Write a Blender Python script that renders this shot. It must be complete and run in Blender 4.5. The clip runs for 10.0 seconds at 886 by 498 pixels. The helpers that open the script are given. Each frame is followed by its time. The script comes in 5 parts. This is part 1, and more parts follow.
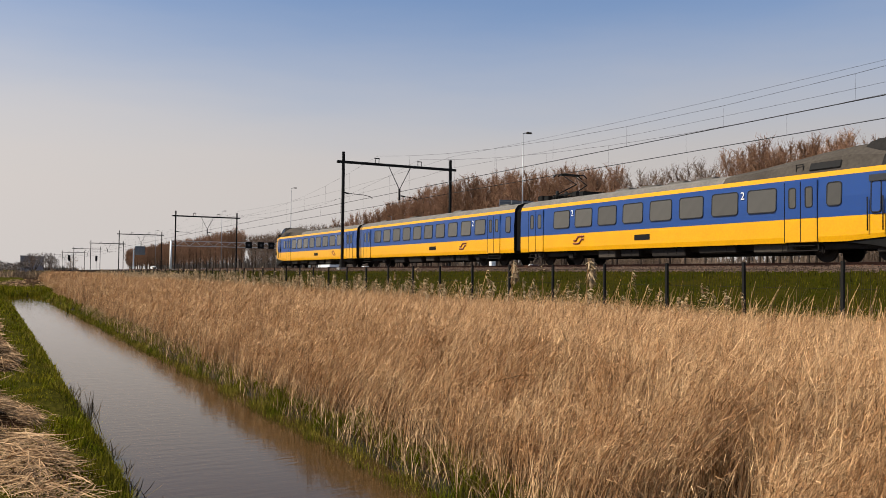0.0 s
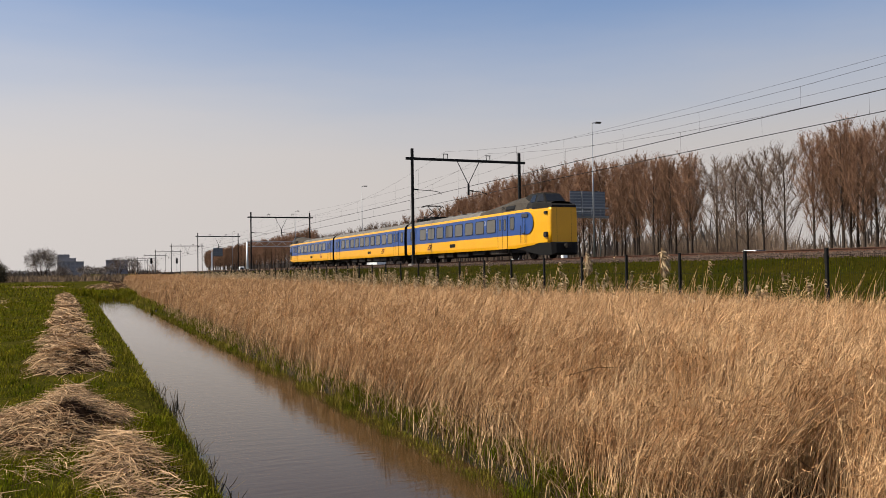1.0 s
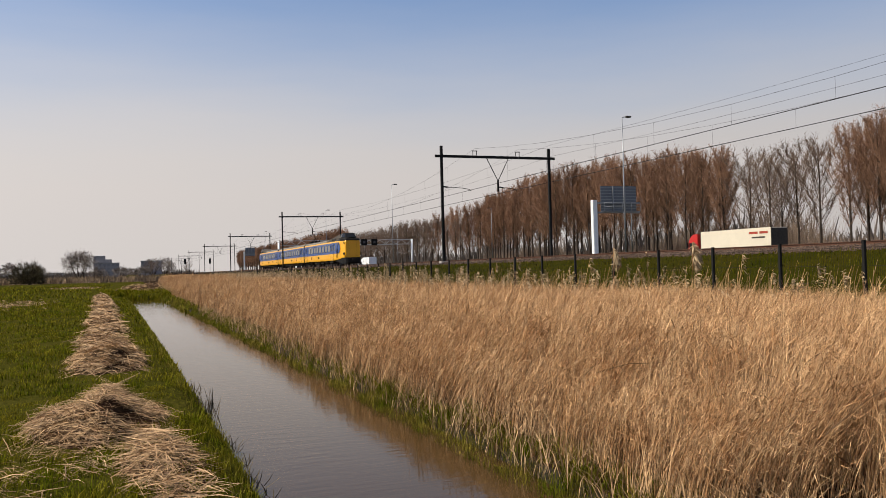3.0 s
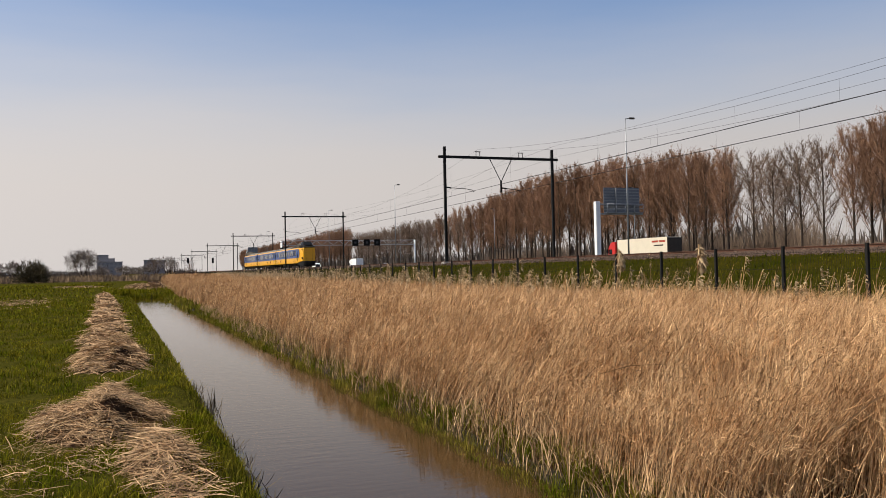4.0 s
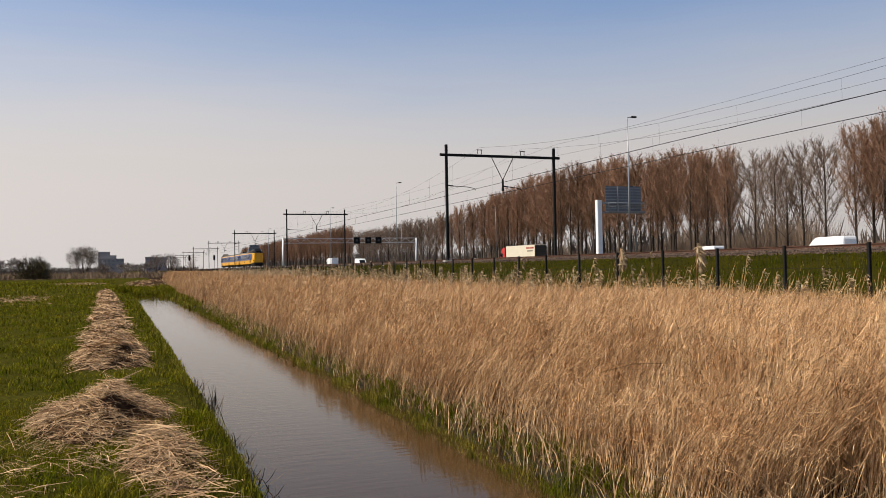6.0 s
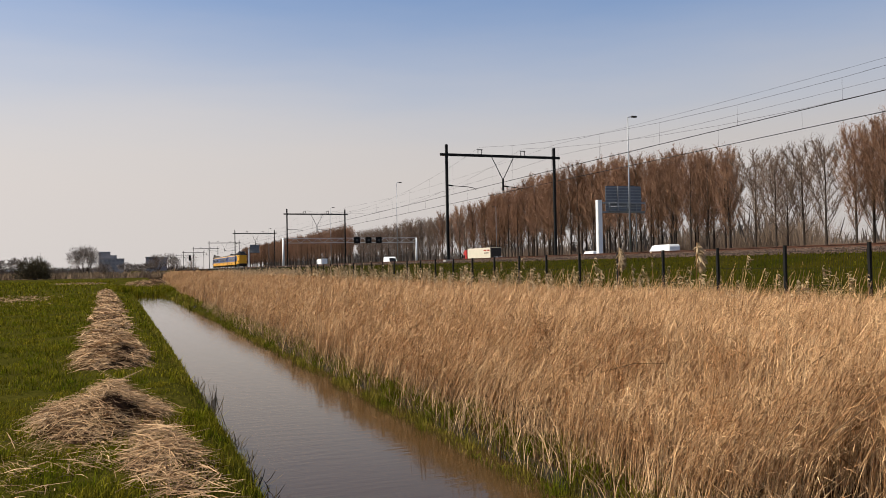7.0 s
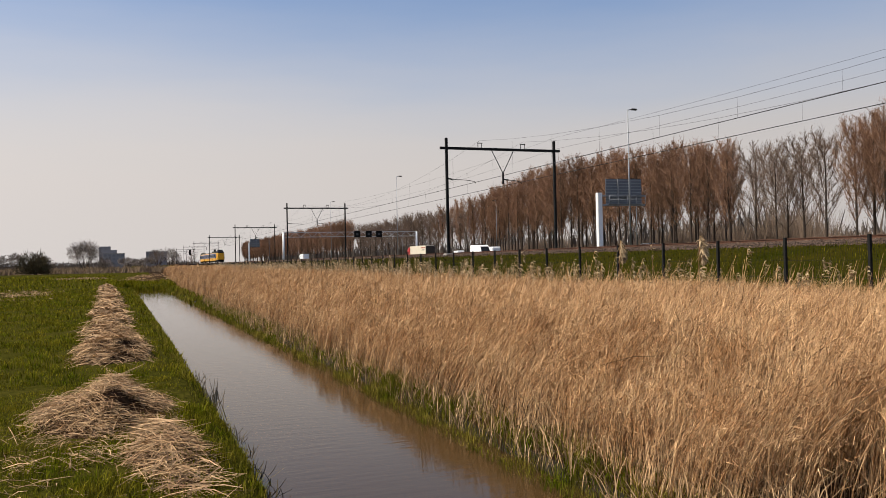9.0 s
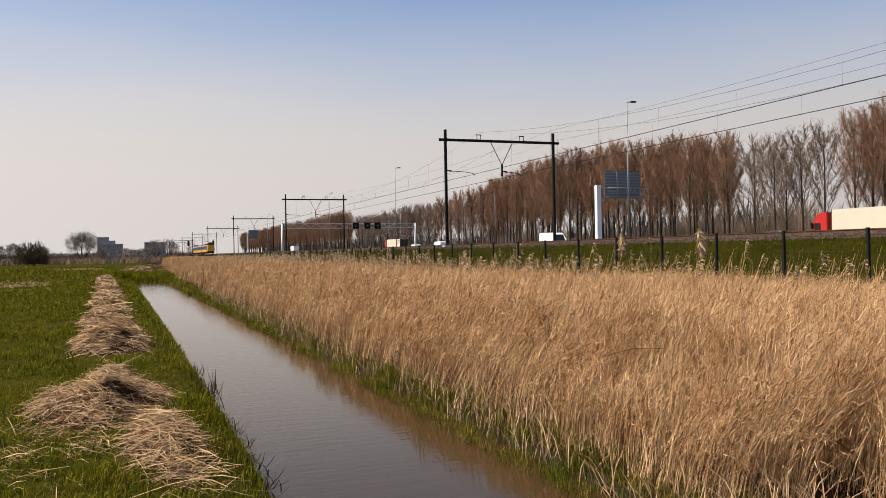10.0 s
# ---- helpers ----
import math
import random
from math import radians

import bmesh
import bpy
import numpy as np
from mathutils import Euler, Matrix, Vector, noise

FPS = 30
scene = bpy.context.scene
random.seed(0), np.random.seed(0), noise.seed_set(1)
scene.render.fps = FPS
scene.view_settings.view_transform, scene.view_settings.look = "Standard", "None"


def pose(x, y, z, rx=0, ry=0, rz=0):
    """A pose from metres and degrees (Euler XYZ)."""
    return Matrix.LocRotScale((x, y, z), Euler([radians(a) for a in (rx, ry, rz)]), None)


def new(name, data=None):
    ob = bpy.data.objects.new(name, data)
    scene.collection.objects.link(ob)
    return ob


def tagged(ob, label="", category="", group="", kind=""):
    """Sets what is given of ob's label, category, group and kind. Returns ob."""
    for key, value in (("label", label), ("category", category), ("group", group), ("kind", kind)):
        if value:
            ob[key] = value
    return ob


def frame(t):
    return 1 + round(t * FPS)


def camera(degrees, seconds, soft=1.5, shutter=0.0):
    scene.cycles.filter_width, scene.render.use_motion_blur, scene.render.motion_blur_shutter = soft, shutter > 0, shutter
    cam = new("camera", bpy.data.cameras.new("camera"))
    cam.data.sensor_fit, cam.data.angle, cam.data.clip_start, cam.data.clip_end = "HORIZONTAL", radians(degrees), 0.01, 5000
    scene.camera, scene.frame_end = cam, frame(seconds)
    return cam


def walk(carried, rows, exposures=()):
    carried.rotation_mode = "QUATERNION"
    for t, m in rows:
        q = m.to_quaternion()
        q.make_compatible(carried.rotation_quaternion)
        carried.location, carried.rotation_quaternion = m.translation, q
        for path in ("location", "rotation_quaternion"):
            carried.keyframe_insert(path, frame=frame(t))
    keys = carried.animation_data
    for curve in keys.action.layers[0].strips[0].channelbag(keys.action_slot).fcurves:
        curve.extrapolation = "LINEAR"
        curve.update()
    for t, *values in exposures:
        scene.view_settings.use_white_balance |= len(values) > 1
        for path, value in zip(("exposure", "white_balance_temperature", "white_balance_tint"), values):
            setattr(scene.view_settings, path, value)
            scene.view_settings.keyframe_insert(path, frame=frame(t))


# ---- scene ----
# World: +y runs along the railway, away from the viewer; +x crosses it; z = 0 is the meadow.
EYE_Z = 2.0
cam = camera(55.8, 10.0, soft=0.6)
TURNS = [
    (-0.2, -30.3, 1.84, -0.95), (0, -27.61, 1.78, -0.58), (0.2, -25.40, 1.71, -0.20), (0.5, -24.11, 1.63, 0.27), (1, -22.73, 1.41, 0.84),
    (1.5, -21.68, 1.30, 1.49), (2, -21.07, 1.26, 1.75), (2.5, -20.79, 1.25, 1.64), (4, -20.46, 1.31, 1.19),
    (4.5, -20.49, 1.32, 0.93), (5, -20.43, 1.29, 0.88), (5.5, -20.41, 1.20, 0.95), (7, -20.35, 1.17, 1.01),
    (7.5, -20.35, 1.13, 1.00), (8, -20.36, 1.04, 1.05), (8.5, -20.36, 0.90, 1.22), (9, -20.33, 0.73, 1.22),
    (9.5, -20.40, 0.55, 1.12), (10, -20.43, 0.17, 1.01),
]
walk(cam, [(t, pose(0, 0, EYE_Z, 90 + p, r, y)) for t, y, p, r in TURNS],
     exposures=[(0, 0.27), (0.5, 0.28), (2.5, 0.32), (9, 0.34), (9.5, 0.37), (10, 0.42)])

# ---- sky and sun ----
SUN_TO = Vector((-0.58, 0.10, 0.78)).normalized()
world = bpy.data.worlds.new("sky")
scene.world = world
world.use_nodes = True


def link(tree, a, b):
    tree.links.new(a, b)


def build_sky():
    tree = world.node_tree
    tree.nodes.clear()
    add = tree.nodes.new
    out = add("ShaderNodeOutputWorld")
    bg = add("ShaderNodeBackground")
    sky = add("ShaderNodeTexSky")
    sky.sky_type = "NISHITA"
    sky.sun_disc = False
    sky.sun_elevation = math.asin(SUN_TO.z)
    sky.sun_rotation = math.atan2(SUN_TO.x, SUN_TO.y)
    sky.air_density, sky.dust_density, sky.ozone_density = 1.0, 2.0, 1.5
    coord = add("ShaderNodeTexCoord")
    split = add("ShaderNodeSeparateXYZ")
    link(tree, coord.outputs["Generated"], split.inputs[0])
    # thin high cloud: a pale veil that thins out upwards, with soft streaks
    stretch = add("ShaderNodeMapping")
    stretch.inputs["Scale"].default_value = (1.2, 1.2, 7.0)
    link(tree, coord.outputs["Generated"], stretch.inputs[0])
    cloud = add("ShaderNodeTexNoise")
    cloud.inputs["Scale"].default_value, cloud.inputs["Detail"].default_value = 2.2, 5
    link(tree, stretch.outputs[0], cloud.inputs["Vector"])
    lift = add("ShaderNodeMath")
    lift.operation = "MULTIPLY_ADD"
    lift.inputs[1].default_value, lift.inputs[2].default_value = 0.07, -0.035
    link(tree, cloud.outputs["Fac"], lift.inputs[0])
    height = add("ShaderNodeMath")
    height.operation = "ADD"
    link(tree, split.outputs["Z"], height.inputs[0])
    link(tree, lift.outputs[0], height.inputs[1])
    veil = add("ShaderNodeValToRGB")
    ramp = veil.color_ramp
    ramp.interpolation = "EASE"
    ramp.elements[0].position, ramp.elements[0].color = 0.09, (1, 1, 1, 1)
    ramp.elements[1].position, ramp.elements[1].color = 0.34, (0.0, 0.0, 0.0, 1)
    link(tree, height.outputs[0], veil.inputs[0])
    mix = add("ShaderNodeMix")
    mix.data_type = "RGBA"
    link(tree, veil.outputs[0], mix.inputs["Factor"])
    tint = add("ShaderNodeMix")
    tint.data_type, tint.blend_type = "RGBA", "MULTIPLY"
    tint.inputs["Factor"].default_value = 1.0
    tint.inputs[7].default_value = SKY_TINT
    link(tree, sky.outputs[0], tint.inputs[6])
    link(tree, tint.outputs[2], mix.inputs[6])
    toward = add("ShaderNodeVectorMath")
    toward.operation = "DOT_PRODUCT"
    toward.inputs[1].default_value = SUN_TO
    link(tree, coord.outputs["Generated"], toward.inputs[0])
    glow = add("ShaderNodeMapRange")
    glow.inputs[1].default_value, glow.inputs[2].default_value = -0.6, 0.4
    glow.inputs[3].default_value, glow.inputs[4].default_value = 0.70, 1.06
    link(tree, toward.outputs["Value"], glow.inputs[0])
    pale = add("ShaderNodeMix")
    pale.data_type, pale.blend_type = "RGBA", "MULTIPLY"
    pale.inputs["Factor"].default_value = 1.0
    pale.inputs[6].default_value = VEIL
    link(tree, glow.outputs[0], pale.inputs[7])
    link(tree, pale.outputs[2], mix.inputs[7])
    link(tree, mix.outputs[2], bg.inputs[0])
    bg.inputs[1].default_value = 0.078
    link(tree, bg.outputs[0], out.inputs[0])


SKY_TINT = (1.22, 1.30, 1.44, 1)
VEIL = (7.1, 6.58, 6.3, 1)
build_sky()
sun_data = bpy.data.lights.new("sun", "SUN")
sun_data.energy, sun_data.angle, sun_data.color = 5.0, radians(0.6), (1.0, 0.92, 0.78)
sun = new("sun", sun_data)
sun.rotation_mode = "QUATERNION"
sun.rotation_quaternion = SUN_TO.to_track_quat("Z", "Y")


# ---- materials ----
def mat(name, base, second=None, rough=0.7, metal=0.0, scale=4.0, fine=40.0, bump=0.0, amount=0.5, island=0.0, objvar=0.0, stretch=(1, 1, 1), spec=None, thin=0.0):
    """A surface with blotches at one scale and grain at another; island and objvar vary brightness piece by piece."""
    m = bpy.data.materials.new(name)
    m.use_nodes = True
    tree = m.node_tree
    add = tree.nodes.new
    bsdf = tree.nodes["Principled BSDF"]
    bsdf.inputs["Roughness"].default_value = rough
    bsdf.inputs["Metallic"].default_value = metal
    bsdf.inputs["Specular IOR Level"].default_value = (0.5 if rough < 0.6 else 0.02) if spec is None else spec
    second = second or tuple(c * 0.75 for c in base)
    coord = add("ShaderNodeTexCoord")
    mapping = add("ShaderNodeMapping")
    mapping.inputs["Scale"].default_value = stretch
    link(tree, coord.outputs["Object"], mapping.inputs[0])
    big = add("ShaderNodeTexNoise")
    big.inputs["Scale"].default_value, big.inputs["Detail"].default_value = scale, 4
    small = add("ShaderNodeTexNoise")
    small.inputs["Scale"].default_value, small.inputs["Detail"].default_value = fine, 3
    for n in (big, small):
        link(tree, mapping.outputs[0], n.inputs["Vector"])
    both = add("ShaderNodeMath")
    both.operation = "ADD"
    link(tree, big.outputs["Fac"], both.inputs[0])
    link(tree, small.outputs["Fac"], both.inputs[1])
    spread = add("ShaderNodeMapRange")
    spread.inputs[1].default_value, spread.inputs[2].default_value = 1.0 - 0.35, 1.0 + 0.35
    spread.inputs[3].default_value, spread.inputs[4].default_value = 0.5 - amount, 0.5 + amount
    link(tree, both.outputs[0], spread.inputs[0])
    mix = add("ShaderNodeMix")
    mix.data_type = "RGBA"
    mix.inputs[6].default_value, mix.inputs[7].default_value = (*base, 1), (*second, 1)
    link(tree, spread.outputs[0], mix.inputs["Factor"])
    colour = mix.outputs[2]
    for source, strength in (("island", island), ("object", objvar)):
        if strength:
            if source == "island":
                rnd = add("ShaderNodeNewGeometry").outputs["Random Per Island"]
            else:
                rnd = add("ShaderNodeObjectInfo").outputs["Random"]
            vary = add("ShaderNodeMapRange")
            vary.inputs[3].default_value, vary.inputs[4].default_value = 1 - strength, 1 + strength
            link(tree, rnd, vary.inputs[0])
            hsv = add("ShaderNodeHueSaturation")
            link(tree, vary.outputs[0], hsv.inputs["Value"])
            link(tree, colour, hsv.inputs["Color"])
            colour = hsv.outputs[0]
    link(tree, colour, bsdf.inputs["Base Color"])
    if thin:
        glow = add("ShaderNodeBsdfTranslucent")
        link(tree, colour, glow.inputs[0])
        both = add("ShaderNodeMixShader")
        both.inputs[0].default_value = thin
        link(tree, bsdf.outputs[0], both.inputs[1])
        link(tree, glow.outputs[0], both.inputs[2])
        link(tree, both.outputs[0], tree.nodes["Material Output"].inputs[0])
    if bump:
        b = add("ShaderNodeBump")
        b.inputs["Strength"].default_value, b.inputs["Distance"].default_value = bump, 1.0 / fine
        link(tree, small.outputs["Fac"], b.inputs["Height"])
        link(tree, b.outputs[0], bsdf.inputs["Normal"])
    return m


GRASS = mat("meadow_grass", (0.024, 0.026, 0.003), (0.055, 0.046, 0.009), 0.9, scale=0.35, fine=9, bump=0.8, spec=0.0)
BLADE = mat("grass_blade", (0.064, 0.078, 0.002), (0.15, 0.122, 0.010), 0.8, scale=0.9, fine=4, island=0.7, amount=0.9, spec=0.02, thin=0.3)
VERGE = mat("verge_grass", (0.016, 0.020, 0.001), (0.038, 0.030, 0.004), 0.9, scale=0.5, fine=8, bump=1.0, spec=0.0)
BANK_BLADE = mat("lush_blade", (0.072, 0.086, 0.003), (0.20, 0.155, 0.028), 0.8, scale=0.7, fine=3, island=0.65, amount=0.9, spec=0.02, thin=0.3)
VERGE_BLADE = mat("verge_blade", (0.036, 0.045, 0.001), (0.085, 0.064, 0.007), 0.9, scale=0.5, fine=3, island=0.65, spec=0.0, thin=0.2)
# near-black base paints in the shade at the feet of the reeds
LITTER = mat("shaded_reed_litter", (0.034, 0.018, 0.008), (0.018, 0.010, 0.005), 0.95, scale=0.8, fine=12, bump=0.8)
MUD = mat("wet_bank_mud", (0.026, 0.02, 0.011), (0.016, 0.013, 0.008), 0.9, scale=2, fine=20, bump=0.6, spec=0.1)
REED = mat("dry_reed", (0.53, 0.345, 0.182), (0.27, 0.135, 0.055), 0.6, scale=1.7, fine=9, island=0.68, amount=0.9, spec=0.08, thin=0.06)
PLUME = mat("reed_plume", (0.44, 0.335, 0.205), (0.32, 0.23, 0.14), 0.95, scale=5, fine=60, island=0.3, thin=0.2)
STRAW = mat("cut_reed", (0.44, 0.295, 0.16), (0.19, 0.107, 0.052), 0.6, scale=1.8, fine=14, island=0.65, amount=0.65, spec=0.08)
# dark base paints in the shade inside the heaps, under the strands
STRAW_CORE = mat("shaded_straw_core", (0.065, 0.036, 0.018), (0.028, 0.016, 0.009), 0.95, scale=2, fine=25, bump=1.0)
BALLAST = mat("ballast_stone", (0.115, 0.078, 0.058), (0.055, 0.038, 0.029), 0.9, scale=3, fine=14, bump=1.0, island=0.4)
RUST = mat("rusty_rail", (0.11, 0.055, 0.035), (0.07, 0.04, 0.03), 0.7, scale=2, fine=30)
RAILHEAD = mat("polished_rail_head", (0.5, 0.48, 0.46), (0.4, 0.38, 0.36), 0.25, metal=1.0)
CONCRETE = mat("concrete", (0.33, 0.31, 0.28), (0.25, 0.235, 0.21), 0.9, scale=1.5, fine=30, bump=0.3)
STEEL = mat("dark_painted_steel", (0.012, 0.013, 0.013), (0.02, 0.018, 0.016), 0.6, scale=3, fine=30, spec=0.08)
GALV = mat("galvanised_steel", (0.27, 0.28, 0.29), (0.21, 0.22, 0.23), 0.5, metal=0.5, scale=3, fine=25)
LIGHTSTEEL = mat("light_grey_steel", (0.5, 0.5, 0.49), (0.42, 0.42, 0.41), 0.5)
# panes paled almost to the wall tone, with distance haze in the colour
FARPANE = mat("haze_paled_window", (0.235, 0.23, 0.24), (0.21, 0.205, 0.215), 0.8)
WIRE = mat("bronze_wire", (0.02, 0.02, 0.02), (0.03, 0.025, 0.02), 0.6, spec=0.2)
WHITE = mat("white_paint", (0.80, 0.80, 0.78), (0.70, 0.70, 0.68), 0.45, scale=2, fine=20)
YELLOW = mat("yellow_coach_paint", (0.76, 0.37, 0.003), (0.66, 0.31, 0.004), 0.32, scale=0.8, fine=12, amount=0.5)
BLUE = mat("blue_coach_paint", (0.013, 0.055, 0.225), (0.018, 0.058, 0.20), 0.32, scale=0.8, fine=12)
ROOFGREY = mat("weathered_roof_paint", (0.19, 0.175, 0.155), (0.11, 0.10, 0.088), 0.75, scale=0.9, fine=10)
SOOTROOF = mat("sooty_roof_paint", (0.085, 0.073, 0.060), (0.05, 0.043, 0.036), 0.8, scale=0.7, fine=8)
CABGREY = mat("dark_cab_paint", (0.03, 0.028, 0.026), (0.018, 0.017, 0.016), 0.75, scale=1, fine=10)
BLACK = mat("black_rubber", (0.006, 0.006, 0.006), (0.01, 0.009, 0.008), 0.7, spec=0.2)
UNDER = mat("brake_dust_steel", (0.022, 0.018, 0.015), (0.012, 0.010, 0.009), 0.85, scale=3, fine=20, spec=0.2)
GREYBOX = mat("grey_equipment_box", (0.08, 0.068, 0.056), (0.05, 0.043, 0.036), 0.8, scale=3, fine=20)
# base colour carries the grey-brown of sky and reeds reflected in the panes
GLASS = mat("reflection_toned_window", (0.085, 0.08, 0.07), (0.07, 0.066, 0.058), 0.12, scale=0.5, fine=3, amount=0.3, objvar=0.25)
RIM = mat("window_rubber", (0.035, 0.038, 0.045), (0.025, 0.027, 0.03), 0.7)
DARKGLASS = mat("dark_window", (0.01, 0.011, 0.012), (0.015, 0.015, 0.015), 0.15, spec=0.25)
BARK = mat("poplar_bark", (0.075, 0.056, 0.044), (0.048, 0.037, 0.03), 0.95, scale=2, fine=12, bump=0.6)
TWIG = mat("budding_twig", (0.30, 0.17, 0.105), (0.21, 0.12, 0.075), 0.9, scale=0.3, fine=2, objvar=0.22)
TWIG_PALE = mat("pale_twig", (0.22, 0.15, 0.108), (0.155, 0.11, 0.082), 0.9, scale=0.3, fine=2, objvar=0.2)
THICKET = mat("bare_thicket", (0.25, 0.18, 0.13), (0.18, 0.13, 0.095), 0.95, scale=0.3, fine=2, island=0.3)
ASPHALT = mat("asphalt", (0.055, 0.055, 0.057), (0.075, 0.073, 0.07), 0.9, scale=0.5, fine=20)
RED = mat("red_truck_paint", (0.46, 0.018, 0.014), (0.40, 0.016, 0.012), 0.35)
CREAM = mat("cream_trailer_skin", (0.62, 0.55, 0.42), (0.56, 0.50, 0.38), 0.5, scale=1, fine=8)
CARWHITE = mat("white_car_paint", (0.82, 0.82, 0.80), (0.76, 0.76, 0.74), 0.3)
CARGREY = mat("grey_car_paint", (0.14, 0.145, 0.15), (0.10, 0.105, 0.11), 0.3)
CARDARK = mat("dark_car_paint", (0.03, 0.032, 0.036), (0.04, 0.04, 0.045), 0.3)
FARREED = mat("far_dull_reed", (0.27, 0.19, 0.115), (0.20, 0.135, 0.085), 0.9, scale=0.2, fine=2, island=0.4)
# lightened grey base paints distance haze into the twigs
FARBUSH = mat("haze_paled_twig", (0.23, 0.19, 0.165), (0.17, 0.14, 0.125), 0.95, island=0.3)
# pale grey base puts distance haze into the wall colour
BRICKFAR = mat("haze_paled_masonry", (0.30, 0.285, 0.29), (0.24, 0.225, 0.23), 0.9, scale=0.1, fine=1)
FARWOOD = mat("far_bare_wood", (0.15, 0.12, 0.10), (0.11, 0.09, 0.075), 0.95, scale=0.1, fine=1)


def water_material():
    m = bpy.data.materials.new("ditch_water")
    m.use_nodes = True
    tree = m.node_tree
    bsdf = tree.nodes["Principled BSDF"]
    bsdf.inputs["Base Color"].default_value = (0.045, 0.026, 0.009, 1)
    bsdf.inputs["Roughness"].default_value = 0.03
    bsdf.inputs["IOR"].default_value = 1.33
    bsdf.inputs["Specular IOR Level"].default_value = 0.24
    coord = tree.nodes.new("ShaderNodeTexCoord")
    mapping = tree.nodes.new("ShaderNodeMapping")
    mapping.inputs["Scale"].default_value = (0.6, 2.6, 1)
    mapping.inputs["Rotation"].default_value = (0, 0, radians(-14))
    link(tree, coord.outputs["Object"], mapping.inputs[0])
    waves = tree.nodes.new("ShaderNodeTexNoise")
    waves.inputs["Scale"].default_value, waves.inputs["Detail"].default_value = 3.0, 4
    link(tree, mapping.outputs[0], waves.inputs["Vector"])
    b = tree.nodes.new("ShaderNodeBump")
    b.inputs["Strength"].default_value, b.inputs["Distance"].default_value = 0.055, 0.05
    link(tree, waves.outputs["Fac"], b.inputs["Height"])
    link(tree, b.outputs[0], bsdf.inputs["Normal"])
    return m


WATER = water_material()


# ---- mesh helpers ----
def put(bm, name, material, parent=None, label=""):
    me = bpy.data.meshes.new(name)
    bm.to_mesh(me)
    bm.free()
    for m in material if isinstance(material, (list, tuple)) else [material]:
        me.materials.append(m)
    ob = new(name, me)
    if parent:
        ob.parent = parent
    if label:
        ob["label"] = label
    return ob


def part(name, bm, material, parent, label=""):
    return put(bm, name, material, parent, label)


def shared(name, ob, parent, m):
    """Another piece on the mesh of ob, under parent, at the pose m."""
    piece = new(name, ob.data)
    piece.parent = parent
    piece.matrix_basis = m
    return piece


def box(bm, x0, x1, y0, y1, z0, z1, bevel=0.0, mi=0, m=None):
    sub = bmesh.new()
    bmesh.ops.create_cube(sub, size=1)
    for v in sub.verts:
        v.co = Vector(((x0 + x1) / 2 + v.co.x * (x1 - x0), (y0 + y1) / 2 + v.co.y * (y1 - y0), (z0 + z1) / 2 + v.co.z * (z1 - z0)))
    if bevel:
        bmesh.ops.bevel(sub, geom=sub.edges[:], offset=bevel, segments=2, affect="EDGES")
    if m:
        bmesh.ops.transform(sub, matrix=m, verts=sub.verts)
    for f in sub.faces:
        f.material_index = mi
    merge(bm, sub)
    return bm


def merge(bm, sub):
    table = {v: bm.verts.new(v.co) for v in sub.verts}
    for f in sub.faces:
        g = bm.faces.new([table[v] for v in f.verts])
        g.material_index, g.smooth = f.material_index, f.smooth
    sub.free()


def tube(bm, a, b, r0, r1=None, sides=8, caps=True, mi=0):
    a, b = Vector(a), Vector(b)
    r1 = r0 if r1 is None else r1
    turn = (b - a).to_track_quat("Z", "Y").to_matrix()
    rings = []
    for centre, r in ((a, r0), (b, r1)):
        rings.append([bm.verts.new(centre + turn @ Vector((r * math.cos(k * math.tau / sides), r * math.sin(k * math.tau / sides), 0))) for k in range(sides)])
    for k in range(sides):
        f = bm.faces.new((rings[0][k], rings[0][(k + 1) % sides], rings[1][(k + 1) % sides], rings[1][k]))
        f.smooth, f.material_index = True, mi
    if caps:
        bm.faces.new(rings[0][::-1]).material_index = mi
        bm.faces.new(rings[1]).material_index = mi
    return bm


def path_tube(bm, pts, r, sides=6):
    for a, b in zip(pts, pts[1:]):
        tube(bm, a, b, r, sides=sides)
    return bm


def empty(name, m, label="", category="", group=""):
    ob = new(name)
    ob.matrix_basis = m
    return tagged(ob, label, category, group)


def strips(name, verts, faces, material, smooth=False):
    me = bpy.data.meshes.new(name)
    me.from_pydata(verts.tolist() if hasattr(verts, "tolist") else verts, [], faces.tolist() if hasattr(faces, "tolist") else faces)
    me.materials.append(material)
    if smooth:
        me.shade_smooth()
    return new(name, me)
# ---- the ground, the ditch and its water ----
PROFILE = [(-3000, 0), (-400, 0), (-60, 0), (-20, 0.05), (-6, 0.02), (-1.5, 0.0), (0.6, 0.0), (1.0, -0.1), (1.2, -0.32), (1.36, -0.62), (2.0, -1.0),
           (3.6, -1.0), (4.2, -0.62), (4.5, -0.34), (5.0, -0.22), (7, -0.25), (12, -0.1), (14.0, 0.3), (15.5, 0.75), (19, 1.55), (22.3, 2.15), (23.2, 2.25),
           (37.0, 2.25), (40, 1.9), (46, 1.5), (56, 1.8), (60, 1.9), (112, 1.9), (118, 1.6), (140, 1.5), (400, 1.5), (3000, 1.5)]


def ditch_shift(y):
    """The ditch leans a little to the meadow as it runs away."""
    return 0.0 if y < 12 else -0.012 * (y - 12) - 0.00006 * (y - 12) ** 2


